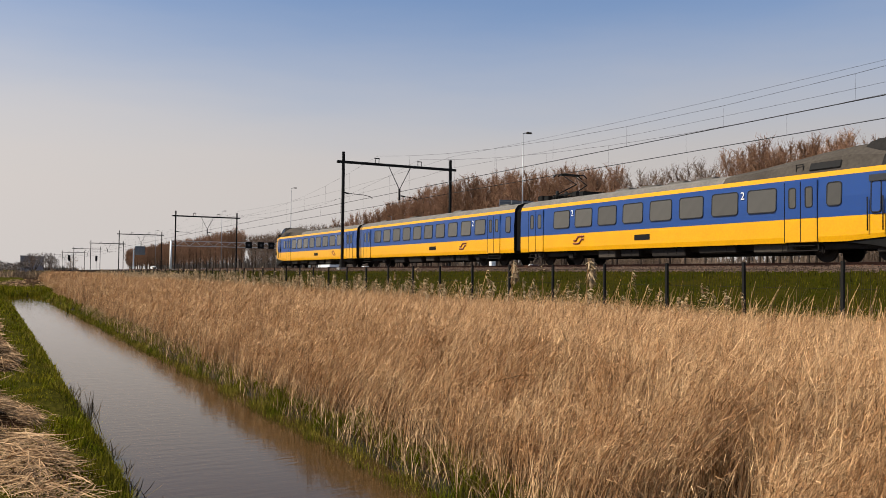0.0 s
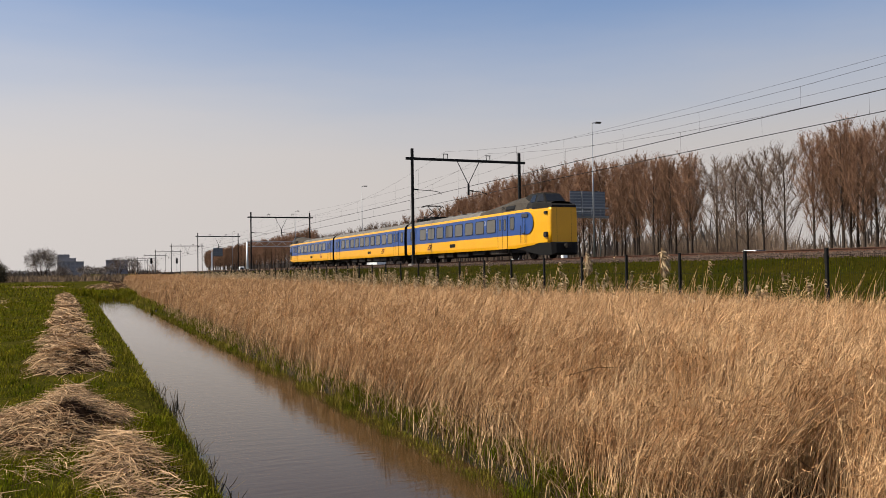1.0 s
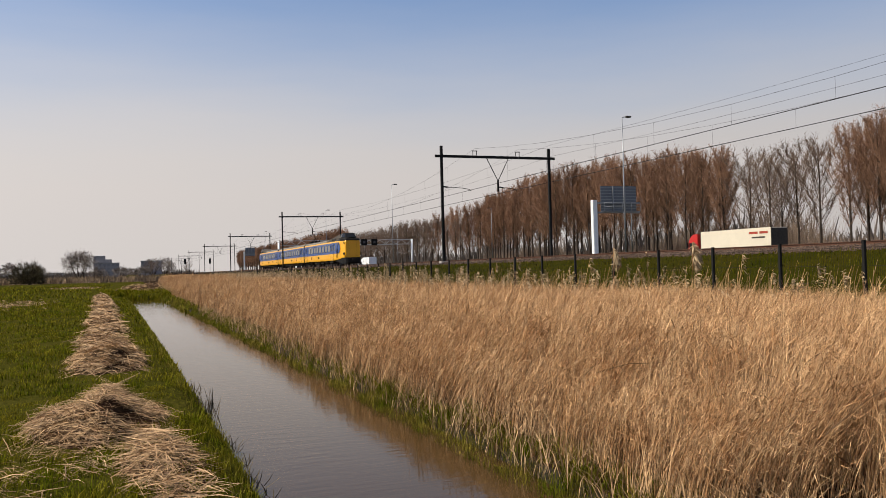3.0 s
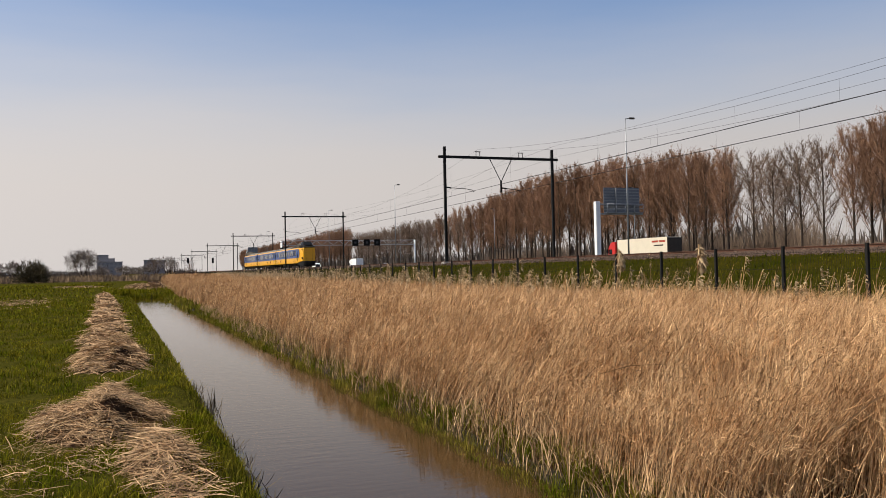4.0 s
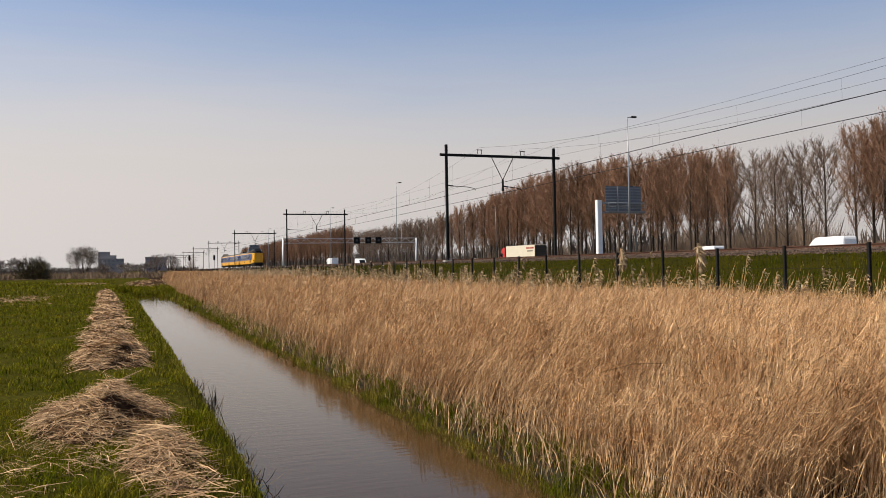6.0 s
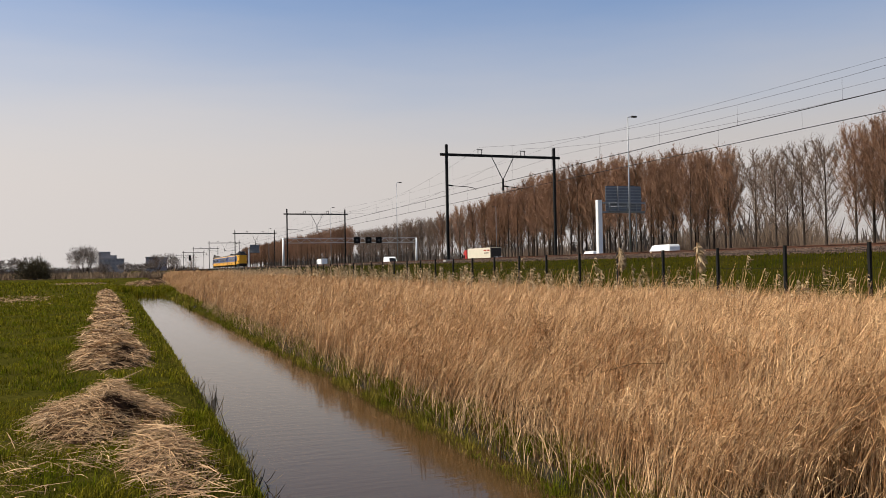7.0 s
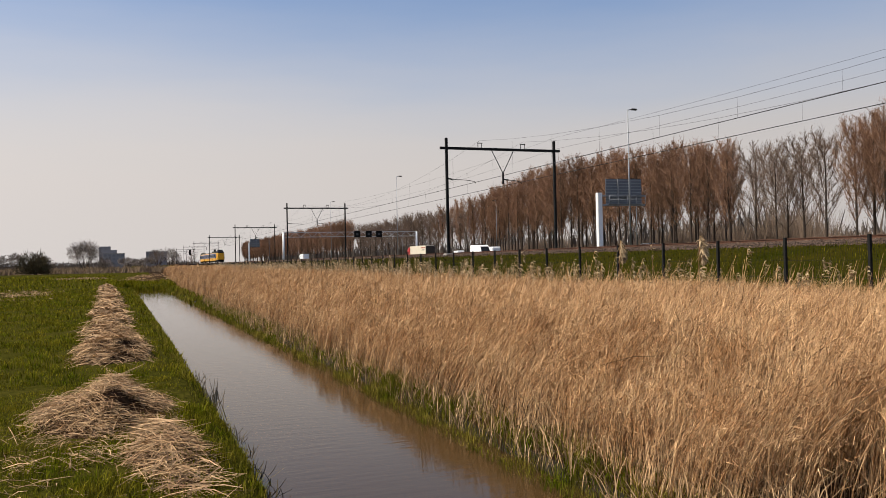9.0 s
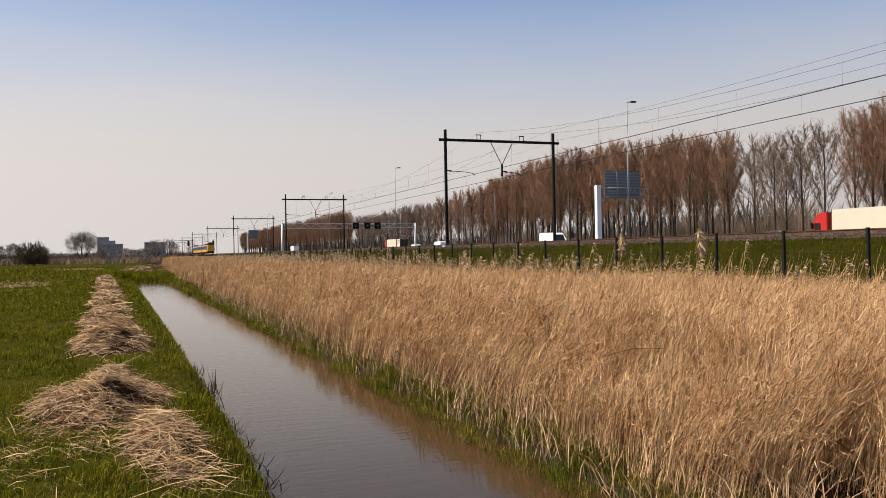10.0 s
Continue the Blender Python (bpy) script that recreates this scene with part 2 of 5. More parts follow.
def ground_z(x, y):
    shift = ditch_shift(y) if -1 < x < 8 else 0.0
    far = 1.0 if y < 88 else max(0.0, 1 - (y - 88) / 3)
    xs = x - shift * max(0.0, min(1.0, (7.0 - x) / 3.0)) if x > 1 else x - shift
    for (xa, za), (xb, zb) in zip(PROFILE, PROFILE[1:]):
        if xa <= xs <= xb:
            z = za + (zb - za) * (xs - xa) / (xb - xa)
            break
    if z < -0.05 and xs < 6:
        z = z * far + 0.05 * (1 - far)
    if -30 < x < 14 and -5 < y < 80:
        z += 0.05 * (noise.noise((x * 0.7, y * 0.7, 3)) + 0.5 * noise.noise((x * 1.9, y * 1.9, 7)))
    return z


def build_ground():
    xs = sorted({p[0] for p in PROFILE} | {-14, -10, -8, -4.5, -3, -0.8, 0, 0.3, 0.8, 1.1, 1.28, 1.6, 3.0, 3.9, 4.35, 4.75, 5.8, 9, 10.5, 13, 17, 20.5, -30, -100, -1000, 1000})
    ys = [-3000, -600, -150, -60, -30, -15, -8, -4, -2] + [0.7 * k for k in range(0, 60)] + [42 + 2 * k for k in range(0, 20)] + [80 + 1.5 * k for k in range(1, 12)] + [105, 115, 130, 160, 200, 260, 340, 450, 600, 900, 1500, 2300, 3000, 4200]
    me = bpy.data.meshes.new("ground")
    verts = [(x, y, ground_z(x, y)) for y in ys for x in xs]
    n = len(xs)
    faces, kinds = [], []
    for j in range(len(ys) - 1):
        for i in range(n - 1):
            faces.append((j * n + i, j * n + i + 1, (j + 1) * n + i + 1, (j + 1) * n + i))
            cx, cy = (xs[i] + xs[i + 1]) / 2, (ys[j] + ys[j + 1]) / 2
            z = sum(verts[k][2] for k in faces[-1]) / 4
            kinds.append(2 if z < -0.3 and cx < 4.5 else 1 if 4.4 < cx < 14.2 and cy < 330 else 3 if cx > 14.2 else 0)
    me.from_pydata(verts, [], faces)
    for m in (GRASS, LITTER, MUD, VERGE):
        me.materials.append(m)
    me.polygons.foreach_set("material_index", kinds)
    me.shade_smooth()
    tagged(new("ground", me), "flat green polder meadow with a ditch and a railway bank", "ground", kind="structure")
    bm = bmesh.new()
    ys = [-40 + 4 * k for k in range(33)]
    rows = [[bm.verts.new((x + ditch_shift(y), y, -0.45)) for x in (0.7, 1.6, 2.8, 4.0, 5.2)] for y in ys]
    for a, b in zip(rows, rows[1:]):
        for k in range(4):
            bm.faces.new((a[k], a[k + 1], b[k + 1], b[k]))
    tagged(put(bm, "water", WATER), "calm brown ditch water reflecting the sky", "water", kind="structure")


build_ground()

# ---- the railway ----
RAIL_Z = 2.6
TRACKS = (27.3, 31.5)
Y0, Y1 = -60.0, 900.0


def build_ballast():
    bm = bmesh.new()
    prof = [(22.9, 2.2), (24.9, 2.42), (34.0, 2.42), (36.2, 2.2)]
    ys = [Y0 + (Y1 - Y0) * k / 60 for k in range(61)]
    rows = [[bm.verts.new((x, y, z)) for x, z in prof] for y in ys]
    for a, b in zip(rows, rows[1:]):
        for k in range(3):
            bm.faces.new((a[k], a[k + 1], b[k + 1], b[k]))
    tagged(put(bm, "ballast_bed", BALLAST), "brown-grey crushed stone ballast under the tracks", "ballast", kind="structure")


def build_track(x, name):
    track = empty(name, pose(x, 0, 0), "rusty steel rails of a straight railway track on ballast", "railway track", "railway tracks")
    track["kind"] = "structure"
    for side in (-0.75, 0.75):
        bm = bmesh.new()
        prof = [(-0.07, -0.15), (0.07, -0.15), (0.07, -0.13), (0.012, -0.11), (0.012, -0.04), (0.036, -0.03), (0.036, 0), (-0.036, 0), (-0.036, -0.03), (-0.012, -0.04), (-0.012, -0.11), (-0.07, -0.13)]
        ends = [[bm.verts.new((side + px, y, RAIL_Z + pz)) for px, pz in prof] for y in (Y0, Y1)]
        for k in range(12):
            f = bm.faces.new((ends[0][k], ends[0][(k + 1) % 12], ends[1][(k + 1) % 12], ends[1][k]))
            f.material_index = 1 if k == 6 else 0
        part("rail", bm, [RUST, RAILHEAD], track)


def build_stones():
    """Loose ballast stones on the near shoulder, as small faceted lumps."""
    rng = np.random.default_rng(4)
    n = 11000
    y = 8 + 170 * rng.random(n) ** 1.7
    x = rng.uniform(22.7, 26.3, n)
    z = np.interp(x, (22.9, 24.9, 34.0), (2.2, 2.42, 2.42))
    r = rng.uniform(0.03, 0.075, n) * (1 + y / 120)
    unit = np.array([(1, 0, 0), (0, 1, 0), (-1, 0, 0), (0, -1, 0), (0, 0, 0.8), (0, 0, -0.8)])
    v = np.stack([x, y, z], 1)[:, None] + unit[None] * r[:, None, None] * rng.uniform(0.6, 1.25, (n, 6, 3)) + rng.normal(0, 0.012, (n, 6, 3))
    tri = np.array([(0, 1, 4), (1, 2, 4), (2, 3, 4), (3, 0, 4), (1, 0, 5), (2, 1, 5), (3, 2, 5), (0, 3, 5)])
    f = (np.arange(n)[:, None, None] * 6 + tri[None]).reshape(-1, 3)
    tagged(strips("ballast_stones", v.reshape(-1, 3), f, BALLAST), "loose brown-grey ballast stones beside the track", "stones", kind="stuff")


build_ballast()
build_stones()
for x in TRACKS:
    build_track(x, "railway_track")

# ---- overhead line: portals and wires ----
GATE_Y = [64.5 + 76.3 * k for k in range(-1, 8)]
XL, XR = 24.4, 34.36


def build_portal(y):
    g = empty("catenary_portal", pose(0, y, RAIL_Z - 0.2), "dark painted steel catenary portal over both tracks", "catenary portal", "catenary portals")
    top = 12.05 - RAIL_Z + 0.2
    for x in (XL, XR):
        bm = bmesh.new()
        box(bm, x - 0.1, x + 0.1, -0.11, 0.11, -0.3, top, 0.015)
        part("post", bm, STEEL, g)
        bm = bmesh.new()
        box(bm, x - 0.35, x + 0.35, -0.35, 0.35, -0.6, 0.12, 0.04)
        part("footing", bm, CONCRETE, g, "concrete footing")
    bm = bmesh.new()
    box(bm, XL - 0.55, XR + 0.55, -0.1, 0.1, top - 0.95, top - 0.74, 0.015)
    part("crossbeam", bm, STEEL, g)
    for x in (XL + 3.0, XR - 3.0):
        bm = bmesh.new()
        for dx in (-0.17, 0.17):
            tube(bm, (x + dx, 0, top - 0.72), (x + dx, 0, top - 0.32), 0.03)
        box(bm, x - 0.24, x + 0.24, -0.05, 0.05, top - 0.38, top - 0.32, 0.01)
        part("insulator_bracket", bm, STEEL, g)
    bm = bmesh.new()
    mid = (XL + XR) / 2 + 0.1
    for dx in (-1.0, 1.0):
        tube(bm, (mid + dx, 0, top - 0.95), (mid, 0, top - 2.85), 0.035)
    box(bm, mid - 0.07, mid + 0.07, -0.07, 0.07, top - 3.75, top - 2.8, 0.01)
    part("hanger", bm, STEEL, g)
    for x, reach in ((XL, 2.6), (mid, 1.75)):
        bm = bmesh.new()
        z = top - 3.42
        path_tube(bm, [(x + 0.1, 0, z + 0.05), (x + 0.55, 0, z), (x + reach * 0.7, 0, z - 0.06), (x + reach * 0.93, 0, z - 0.16), (x + reach, 0, z - 0.32)], 0.028)
        tube(bm, (x + 0.12, 0, z + 0.05), (x + 0.5, 0, z), 0.06, sides=8)
        part("steady_arm", bm, STEEL, g)
    return g


for y in GATE_Y:
    build_portal(y)


def hung(x, z, sag, r, name):
    """One wire slung from portal to portal."""
    bm = bmesh.new()
    for ya, yb in zip(GATE_Y, GATE_Y[1:]):
        path_tube(bm, [(x, ya + (yb - ya) * k / 12, z - sag * 4 * (k / 12) * (1 - k / 12)) for k in range(13)], r, 4)
    return tagged(put(bm, name, WIRE), "thin dark overhead wire strung above the railway", "overhead wire", "overhead wires")


def build_wires():
    contact, carrier = 8.52, 11.9
    for x in (XL + 3.0, XR - 3.0):
        hung(x, contact, 0.0, 0.019, "contact_wire")
        wire = hung(x, carrier, 2.45, 0.007, "carrier_wire")
        for ya, yb in zip(GATE_Y[:4], GATE_Y[1:5]):
            for k in range(1, 12):
                s = k / 12
                z = carrier - 2.45 * 4 * s * (1 - s)
                bm = bmesh.new()
                tube(bm, (0, 0, 0), (0, 0, z - contact), 0.005, sides=4)
                d = part("dropper", bm, WIRE, wire)
                d.matrix_basis = pose(x, ya + (yb - ya) * s, contact)
    hung(XR + 0.3, 12.42, 0.6, 0.007, "feeder_wire")
    hung(XR + 0.3, 11.42, 0.6, 0.007, "feeder_wire")


build_wires()
# ---- the train ----
HALF = 1.4
COACH = 25.0
MID = 24.4
# body section: half width, height above the rail, material above that point (0 yellow, 1 blue, 2 roof)
SECTION = [(1.37, 0.72, 0), (1.40, 0.92, 0), (1.40, 1.60, 1), (1.40, 2.30, 1), (1.36, 3.06, 0), (1.33, 3.24, 2), (1.15, 3.46, 2), (0.75, 3.60, 2), (0.0, 3.66, 2)]


def section_ring(bm, y, width=1.0, rise=0.0, sweep=0.0):
    ring = []
    half = []
    for x, z, m in SECTION:
        zz = z
        if z > 3.24:
            zz = z + rise * (z - 3.24) / 0.42
        if z < 1.0:
            zz = z + sweep * (0.28 if z < 0.8 else 0.14)
        half.append((x * width, zz, m))
    pts = half + [(-x, z, m) for x, z, m in half[-2::-1]]
    return [bm.verts.new((x, y, z)) for x, z, m in pts]


def loft(bm, rings, mats):
    n = len(rings[0])
    for a, b in zip(rings, rings[1:]):
        for k in range(n - 1):
            f = bm.faces.new((a[k], b[k], b[k + 1], a[k + 1]))
            f.material_index, f.smooth = mats[k], False
        f = bm.faces.new((a[n - 1], b[n - 1], b[0], a[0]))
        f.material_index = 3


BANDS = [m for x, z, m in SECTION[:-1]]
BANDS = BANDS + BANDS[::-1]


def rounded(width, height, r):
    """Outline of a rectangle with round corners, as (y, z)."""
    pts = []
    for cy, cz, a0 in ((1, 1, 0), (-1, 1, 90), (-1, -1, 180), (1, -1, 270)):
        for k in range(4):
            a = radians(a0 + 30 * k)
            pts.append((cy * (width / 2 - r) + r * math.cos(a), cz * (height / 2 - r) + r * math.sin(a)))
    return pts


def pane(width, height, depth=0.03):
    """A window: a dark rubber rim with round corners and the glass set a little back in it."""
    bm = bmesh.new()
    r = min(0.14, width * 0.3)
    loops = []
    for grow, x in ((0.0, 0.0), (0.0, depth), (-0.035, depth), (-0.04, depth - 0.012)):
        outline = rounded(width + 2 * grow, height + 2 * grow, r + grow)
        loops.append([[bm.verts.new((s * x, y, z)) for y, z in outline] for s in (-1, 1)])
    for side in (0, 1):
        for a, b in zip(loops, loops[1:]):
            for k in range(16):
                bm.faces.new((a[side][k], a[side][(k + 1) % 16], b[side][(k + 1) % 16], b[side][k])).material_index = 1
        bm.faces.new(loops[-1][side]).material_index = 0
    bmesh.ops.recalc_face_normals(bm, faces=bm.faces[:])
    return bm


def bogie(parent, y):
    bm = bmesh.new()
    for x in (-1.05, 1.05):
        box(bm, x - 0.1, x + 0.1, y - 1.7, y + 1.7, 0.45, 0.68, 0.04)
        for dy in (-1.25, 1.25):
            box(bm, x - 0.14, x + 0.14, y + dy - 0.22, y + dy + 0.22, 0.30, 0.62, 0.04)
            tube(bm, (x, y + dy - 0.38, 0.62), (x, y + dy - 0.38, 0.85), 0.1)
            tube(bm, (x, y + dy + 0.38, 0.62), (x, y + dy + 0.38, 0.85), 0.1)
        tube(bm, (x, y, 0.66), (x, y, 0.98), 0.24)
    box(bm, -1.0, 1.0, y - 0.3, y + 0.3, 0.5, 0.85, 0.04)
    b = part("bogie", bm, UNDER, parent, "dusty dark steel bogie")
    bm = bmesh.new()
    tube(bm, (-0.80, 0, 0), (-0.67, 0, 0), 0.45, sides=20)
    tube(bm, (0.67, 0, 0), (0.80, 0, 0), 0.45, sides=20)
    tube(bm, (-0.8, 0, 0), (0.8, 0, 0), 0.09)
    first = None
    for dy in (-1.25, 1.25):
        if first is None:
            first = part("wheelset", bm, UNDER, b)
            first.matrix_basis = pose(0, y + dy, 0.45)
        else:
            shared("wheelset", first, b, pose(0, y + dy, 0.45))


def letters(name, text, size, material, parent, m):
    data = bpy.data.curves.new(name, "FONT")
    data.body, data.size, data.extrude, data.align_x, data.align_y = text, size, 0.004, "CENTER", "CENTER"
    tmp = bpy.data.objects.new(name, data)
    me = bpy.data.meshes.new_from_object(tmp)
    bpy.data.objects.remove(tmp)
    me.materials.clear()
    me.materials.append(material)
    ob = new(name, me)
    ob.parent = parent
    ob.matrix_basis = m
    return ob


def windows_on(body, ys, width, z=2.38, height=0.94, side=-1, name="window", material=None):
    first = None
    for y in ys:
        m = pose(side * 1.388, y, z, 0, -side * 2.2, 0)
        if first is None:
            first = part(name, pane(width, height), [material or GLASS, RIM], body)
            first.matrix_basis = m
        else:
            shared(name, first, body, m)


def door_pair(body, y, side):
    for dy in (-0.36, 0.36):
        bm = bmesh.new()
        box(bm, -0.012, 0.012, -0.34, 0.34, -0.62, 0.24, 0.006)
        box(bm, -0.012, 0.012, -0.34, 0.34, 0.245, 1.62, 0.006, mi=1)
        d = part("door_leaf", bm, [YELLOW, BLUE], body)
        d.matrix_basis = pose(side * 1.408, y + dy, 1.36)
        w = part("door_window", pane(0.34, 0.78, 0.018), [GLASS, RIM], body)
        w.matrix_basis = pose(side * 1.416, y + dy, 2.38)
    bm = bmesh.new()
    for dy in (-0.72, 0.0, 0.72):
        box(bm, -0.008, 0.008, dy - 0.009, dy + 0.009, -0.62, 1.62)
    s = part("door_seal", bm, BLACK, body)
    s.matrix_basis = pose(side * 1.416, y, 1.36)
    bm = bmesh.new()
    box(bm, -0.12, 0.06, -0.75, 0.75, -0.02, 0.02, 0.008)
    box(bm, -0.03, 0.03, -0.7, -0.66, 0, 0.32)
    box(bm, -0.03, 0.03, 0.66, 0.7, 0, 0.32)
    box(bm, -0.1, 0.06, -0.6, 0.6, 0.17, 0.2, 0.008)
    s = part("door_step", bm, UNDER, body)
    s.matrix_basis = pose(side * 1.30, y, 0.42)


def underframe(parent, y0, y1, seed):
    rnd = random.Random(seed)
    y = y0
    while y < y1 - 1.0:
        length = rnd.uniform(1.2, 2.4)
        bm = bmesh.new()
        box(bm, -1.2, 1.2, y, min(y + length, y1), rnd.uniform(0.28, 0.42), 0.74, 0.04)
        for x in (-1.21, 1.21):
            for k in range(1, int(length / 0.55)):
                box(bm, x - 0.015, x + 0.015, y + k * 0.55 - 0.02, y + k * 0.55 + 0.02, 0.45, 0.72)
        part("equipment_box", bm, rnd.choice((UNDER, UNDER, GREYBOX)), parent)
        y += length + rnd.uniform(0.1, 0.9)
    bm = bmesh.new()
    box(bm, -0.9, 0.9, y0 - 4, y1 + 4, 0.5, 0.8)
    box(bm, -0.35, 0.35, y0, y1, 0.3, 0.6)
    part("chassis", bm, UNDER, parent)


def emblem(parent, y, side, size=0.5):
    """Two hooked bars that interlock, as a plain shape."""
    bm = bmesh.new()
    for s in (1, -1):
        pts = [(0, s * -0.9, s * 0.35), (0, s * 0.1, s * 0.35), (0, s * 0.45, s * -0.05), (0, s * 0.85, s * -0.05)]
        for a, b in zip(pts, pts[1:]):
            tube(bm, Vector(a) * size, Vector(b) * size, 0.05, sides=6)
    e = part("emblem", bm, EMBLEM, parent)
    e.matrix_basis = pose(side * 1.40, y, 1.26)


EMBLEM = mat("dark_red_emblem", (0.22, 0.05, 0.03), (0.2, 0.05, 0.03), 0.5)


def roof_vents(parent, ys):
    for y in ys:
        bm = bmesh.new()
        box(bm, -0.45, 0.45, y - 0.55, y + 0.55, 3.60, 3.74, 0.05)
        part("roof_vent", bm, ROOFGREY, parent)


def cab_coach(train, name):
    """The end coach; its nose stands at y = 0 and its body runs to y = COACH."""
    coach = new(name)
    coach.parent = train
    bm = bmesh.new()
    rings = [section_ring(bm, y, w, r, max(0.0, 1 - (y - 0.3) / 3.6)) for y, w, r in ((0.30, 0.74, -0.02), (0.9, 0.83, 0.0), (1.7, 0.925, 0.04), (2.6, 0.985, 0.30), (3.9, 1.0, 0.60), (5.2, 1.0, 0.50), (6.6, 1.0, 0.32), (8.2, 1.0, 0.13), (9.6, 1.0, 0.03), (10.8, 1.0, 0.0), (COACH - 0.35, 1.0, 0.0))]
    loft(bm, rings, BANDS)
    bm.faces.new(rings[-1]).material_index = 3
    # the nose sides and roof above the cab are yellow and dark
    for f in bm.faces:
        c = f.calc_center_median()
        if c.y < 2.6 and f.material_index == 1:
            f.material_index = 0
        if c.y < 9.0 and c.z > 3.24:
            f.material_index = 4 if c.y < 3.2 else 5
    body = part("coach_body", bm, [YELLOW, BLUE, ROOFGREY, BLACK, CABGREY, SOOTROOF], coach)
    # blue end of the window band, rounded
    for side in (-1, 1):
        bm = bmesh.new()
        pts = [(2.7, 1.61), (2.3, 1.61)] + [(2.3 - 0.72 * math.sin(math.pi * k / 12), 2.33 - 0.72 * math.cos(math.pi * k / 12)) for k in range(1, 12)] + [(2.3, 3.05), (2.7, 3.05)]
        front = [bm.verts.new((side * ((1.408 if z < 2.4 else 1.408 - (z - 2.4) * 0.05) - 0.062 * max(0.0, 2.6 - y)), y, z)) for y, z in pts]
        bm.faces.new(front if side > 0 else front[::-1])
        part("blue_band_end", bm, BLUE, coach)
    # nose: a shell lofted inward to the flat front
    bm = bmesh.new()
    nose_prof = [(1.03, 0.98), (1.036, 1.6), (1.036, 2.3), (1.01, 3.0), (0.985, 3.22)]
    stations = ((0.30, 1.0), (0.12, 0.975), (0.03, 0.93), (0.0, 0.87))
    rings = []
    for y, w in stations:
        rings.append([bm.verts.new((x * w, y, z)) for x, z in nose_prof] + [bm.verts.new((-x * w, y, z)) for x, z in nose_prof[::-1]])
    n = len(rings[0])
    for a, b in zip(rings, rings[1:]):
        for k in range(n):
            f = bm.faces.new((a[k], a[(k + 1) % n], b[(k + 1) % n], b[k]))
            f.smooth = True
    bm.faces.new(rings[-1])
    nose = part("nose", bm, YELLOW, coach)
    # front door seams, lights and the grey brow
    bm = bmesh.new()
    for x in (-0.52, 0.52):
        box(bm, x - 0.006, x + 0.006, -0.004, 0.02, 1.0, 3.2)
    box(bm, -0.9, 0.9, -0.004, 0.02, 1.02, 1.03)
    part("door_seam", bm, BLACK, coach)
    for x in (-1.06, 1.06):
        bm = bmesh.new()
        box(bm, x - 0.12, x + 0.12, 0.22, 0.60, 1.35, 1.68, 0.04)
        part("headlight", bm, DARKGLASS, coach, "round dark headlight cluster")
        bm = bmesh.new()
        box(bm, x * 1.0 - 0.08, x * 1.0 + 0.08, 0.25, 0.6, 2.82, 2.98, 0.03)
        part("marker_light", bm, DARKGLASS, coach)
    bm = bmesh.new()
    rings = []
    for y, w, z0, z1 in ((0.0, 0.90, 3.2, 3.36), (0.30, 1.02, 3.2, 3.46), (0.9, 1.14, 3.2, 3.52), (1.8, 1.28, 3.2, 3.56)):
        rings.append([bm.verts.new(p) for p in ((w, y, z0), (w * 0.96, y, z1), (-w * 0.96, y, z1), (-w, y, z0))])
    for a, b in zip(rings, rings[1:]):
        for k in range(3):
            bm.faces.new((a[k], a[k + 1], b[k + 1], b[k]))
    bm.faces.new(rings[0])
    part("brow", bm, CABGREY, coach, "dark grey brow above the front door")
    # raised cab
    bm = bmesh.new()
    low = [(-0.84, 0.75), (0.84, 0.75), (1.10, 1.7), (0.98, 4.2), (-0.98, 4.2), (-1.10, 1.7)]
    top = [(-0.56, 1.55), (0.56, 1.55), (0.72, 1.95), (0.68, 3.3), (-0.68, 3.3), (-0.72, 1.95)]
    a = [bm.verts.new((x, y, 3.42)) for x, y in low]
    b = [bm.verts.new((x, y, 4.28)) for x, y in top]
    for k in range(6):
        bm.faces.new((a[k], a[(k + 1) % 6], b[(k + 1) % 6], b[k]))
    bm.faces.new(b)
    bmesh.ops.bevel(bm, geom=[e for e in bm.edges if all(v.co.z > 4 for v in e.verts)], offset=0.08, segments=2, affect="EDGES")
    cab = part("cab_dome", bm, CABGREY, coach, "dark raised driver's cab above the roof")
    for k, (u0, u1) in ((0, (0.08, 0.92)), (1, (0.1, 0.9)), (2, (0.06, 0.42)), (5, (0.1, 0.9)), (4, (0.58, 0.94))):
        bm = bmesh.new()
        p0, p1 = Vector((*low[k], 3.42)), Vector((*low[(k + 1) % 6], 3.42))
        q0, q1 = Vector((*top[k], 4.28)), Vector((*top[(k + 1) % 6], 4.28))
        quad = []
        for u, v in ((u0, 0.28), (u1, 0.28), (u1, 0.84), (u0, 0.84)):
            quad.append(p0.lerp(p1, u).lerp(q0.lerp(q1, u), v))
        normal = (quad[1] - quad[0]).cross(quad[3] - quad[0]).normalized()
        outer = [bm.verts.new(c + normal * 0.02) for c in quad]
        inner = [bm.verts.new(c - normal * 0.02) for c in quad]
        bm.faces.new(outer)
        for i in range(4):
            bm.faces.new((outer[i], inner[i], inner[(i + 1) % 4], outer[(i + 1) % 4]))
        part("cab_window", bm, DARKGLASS, coach)
    # black skirt, coupler and ploughs under the nose
    bm = bmesh.new()
    rings = []
    for y, w, z0, z1 in ((-0.15, 0.66, 0.36, 0.97), (0.0, 0.94, 0.24, 1.02), (1.0, 1.17, 0.22, 1.0), (2.0, 1.27, 0.40, 0.92), (3.0, 1.30, 0.58, 0.84), (3.9, 1.32, 0.68, 0.78)):
        rings.append([bm.verts.new(p) for p in ((w, y, z0), (w * 1.02, y, z1), (-w * 1.02, y, z1), (-w, y, z0))])
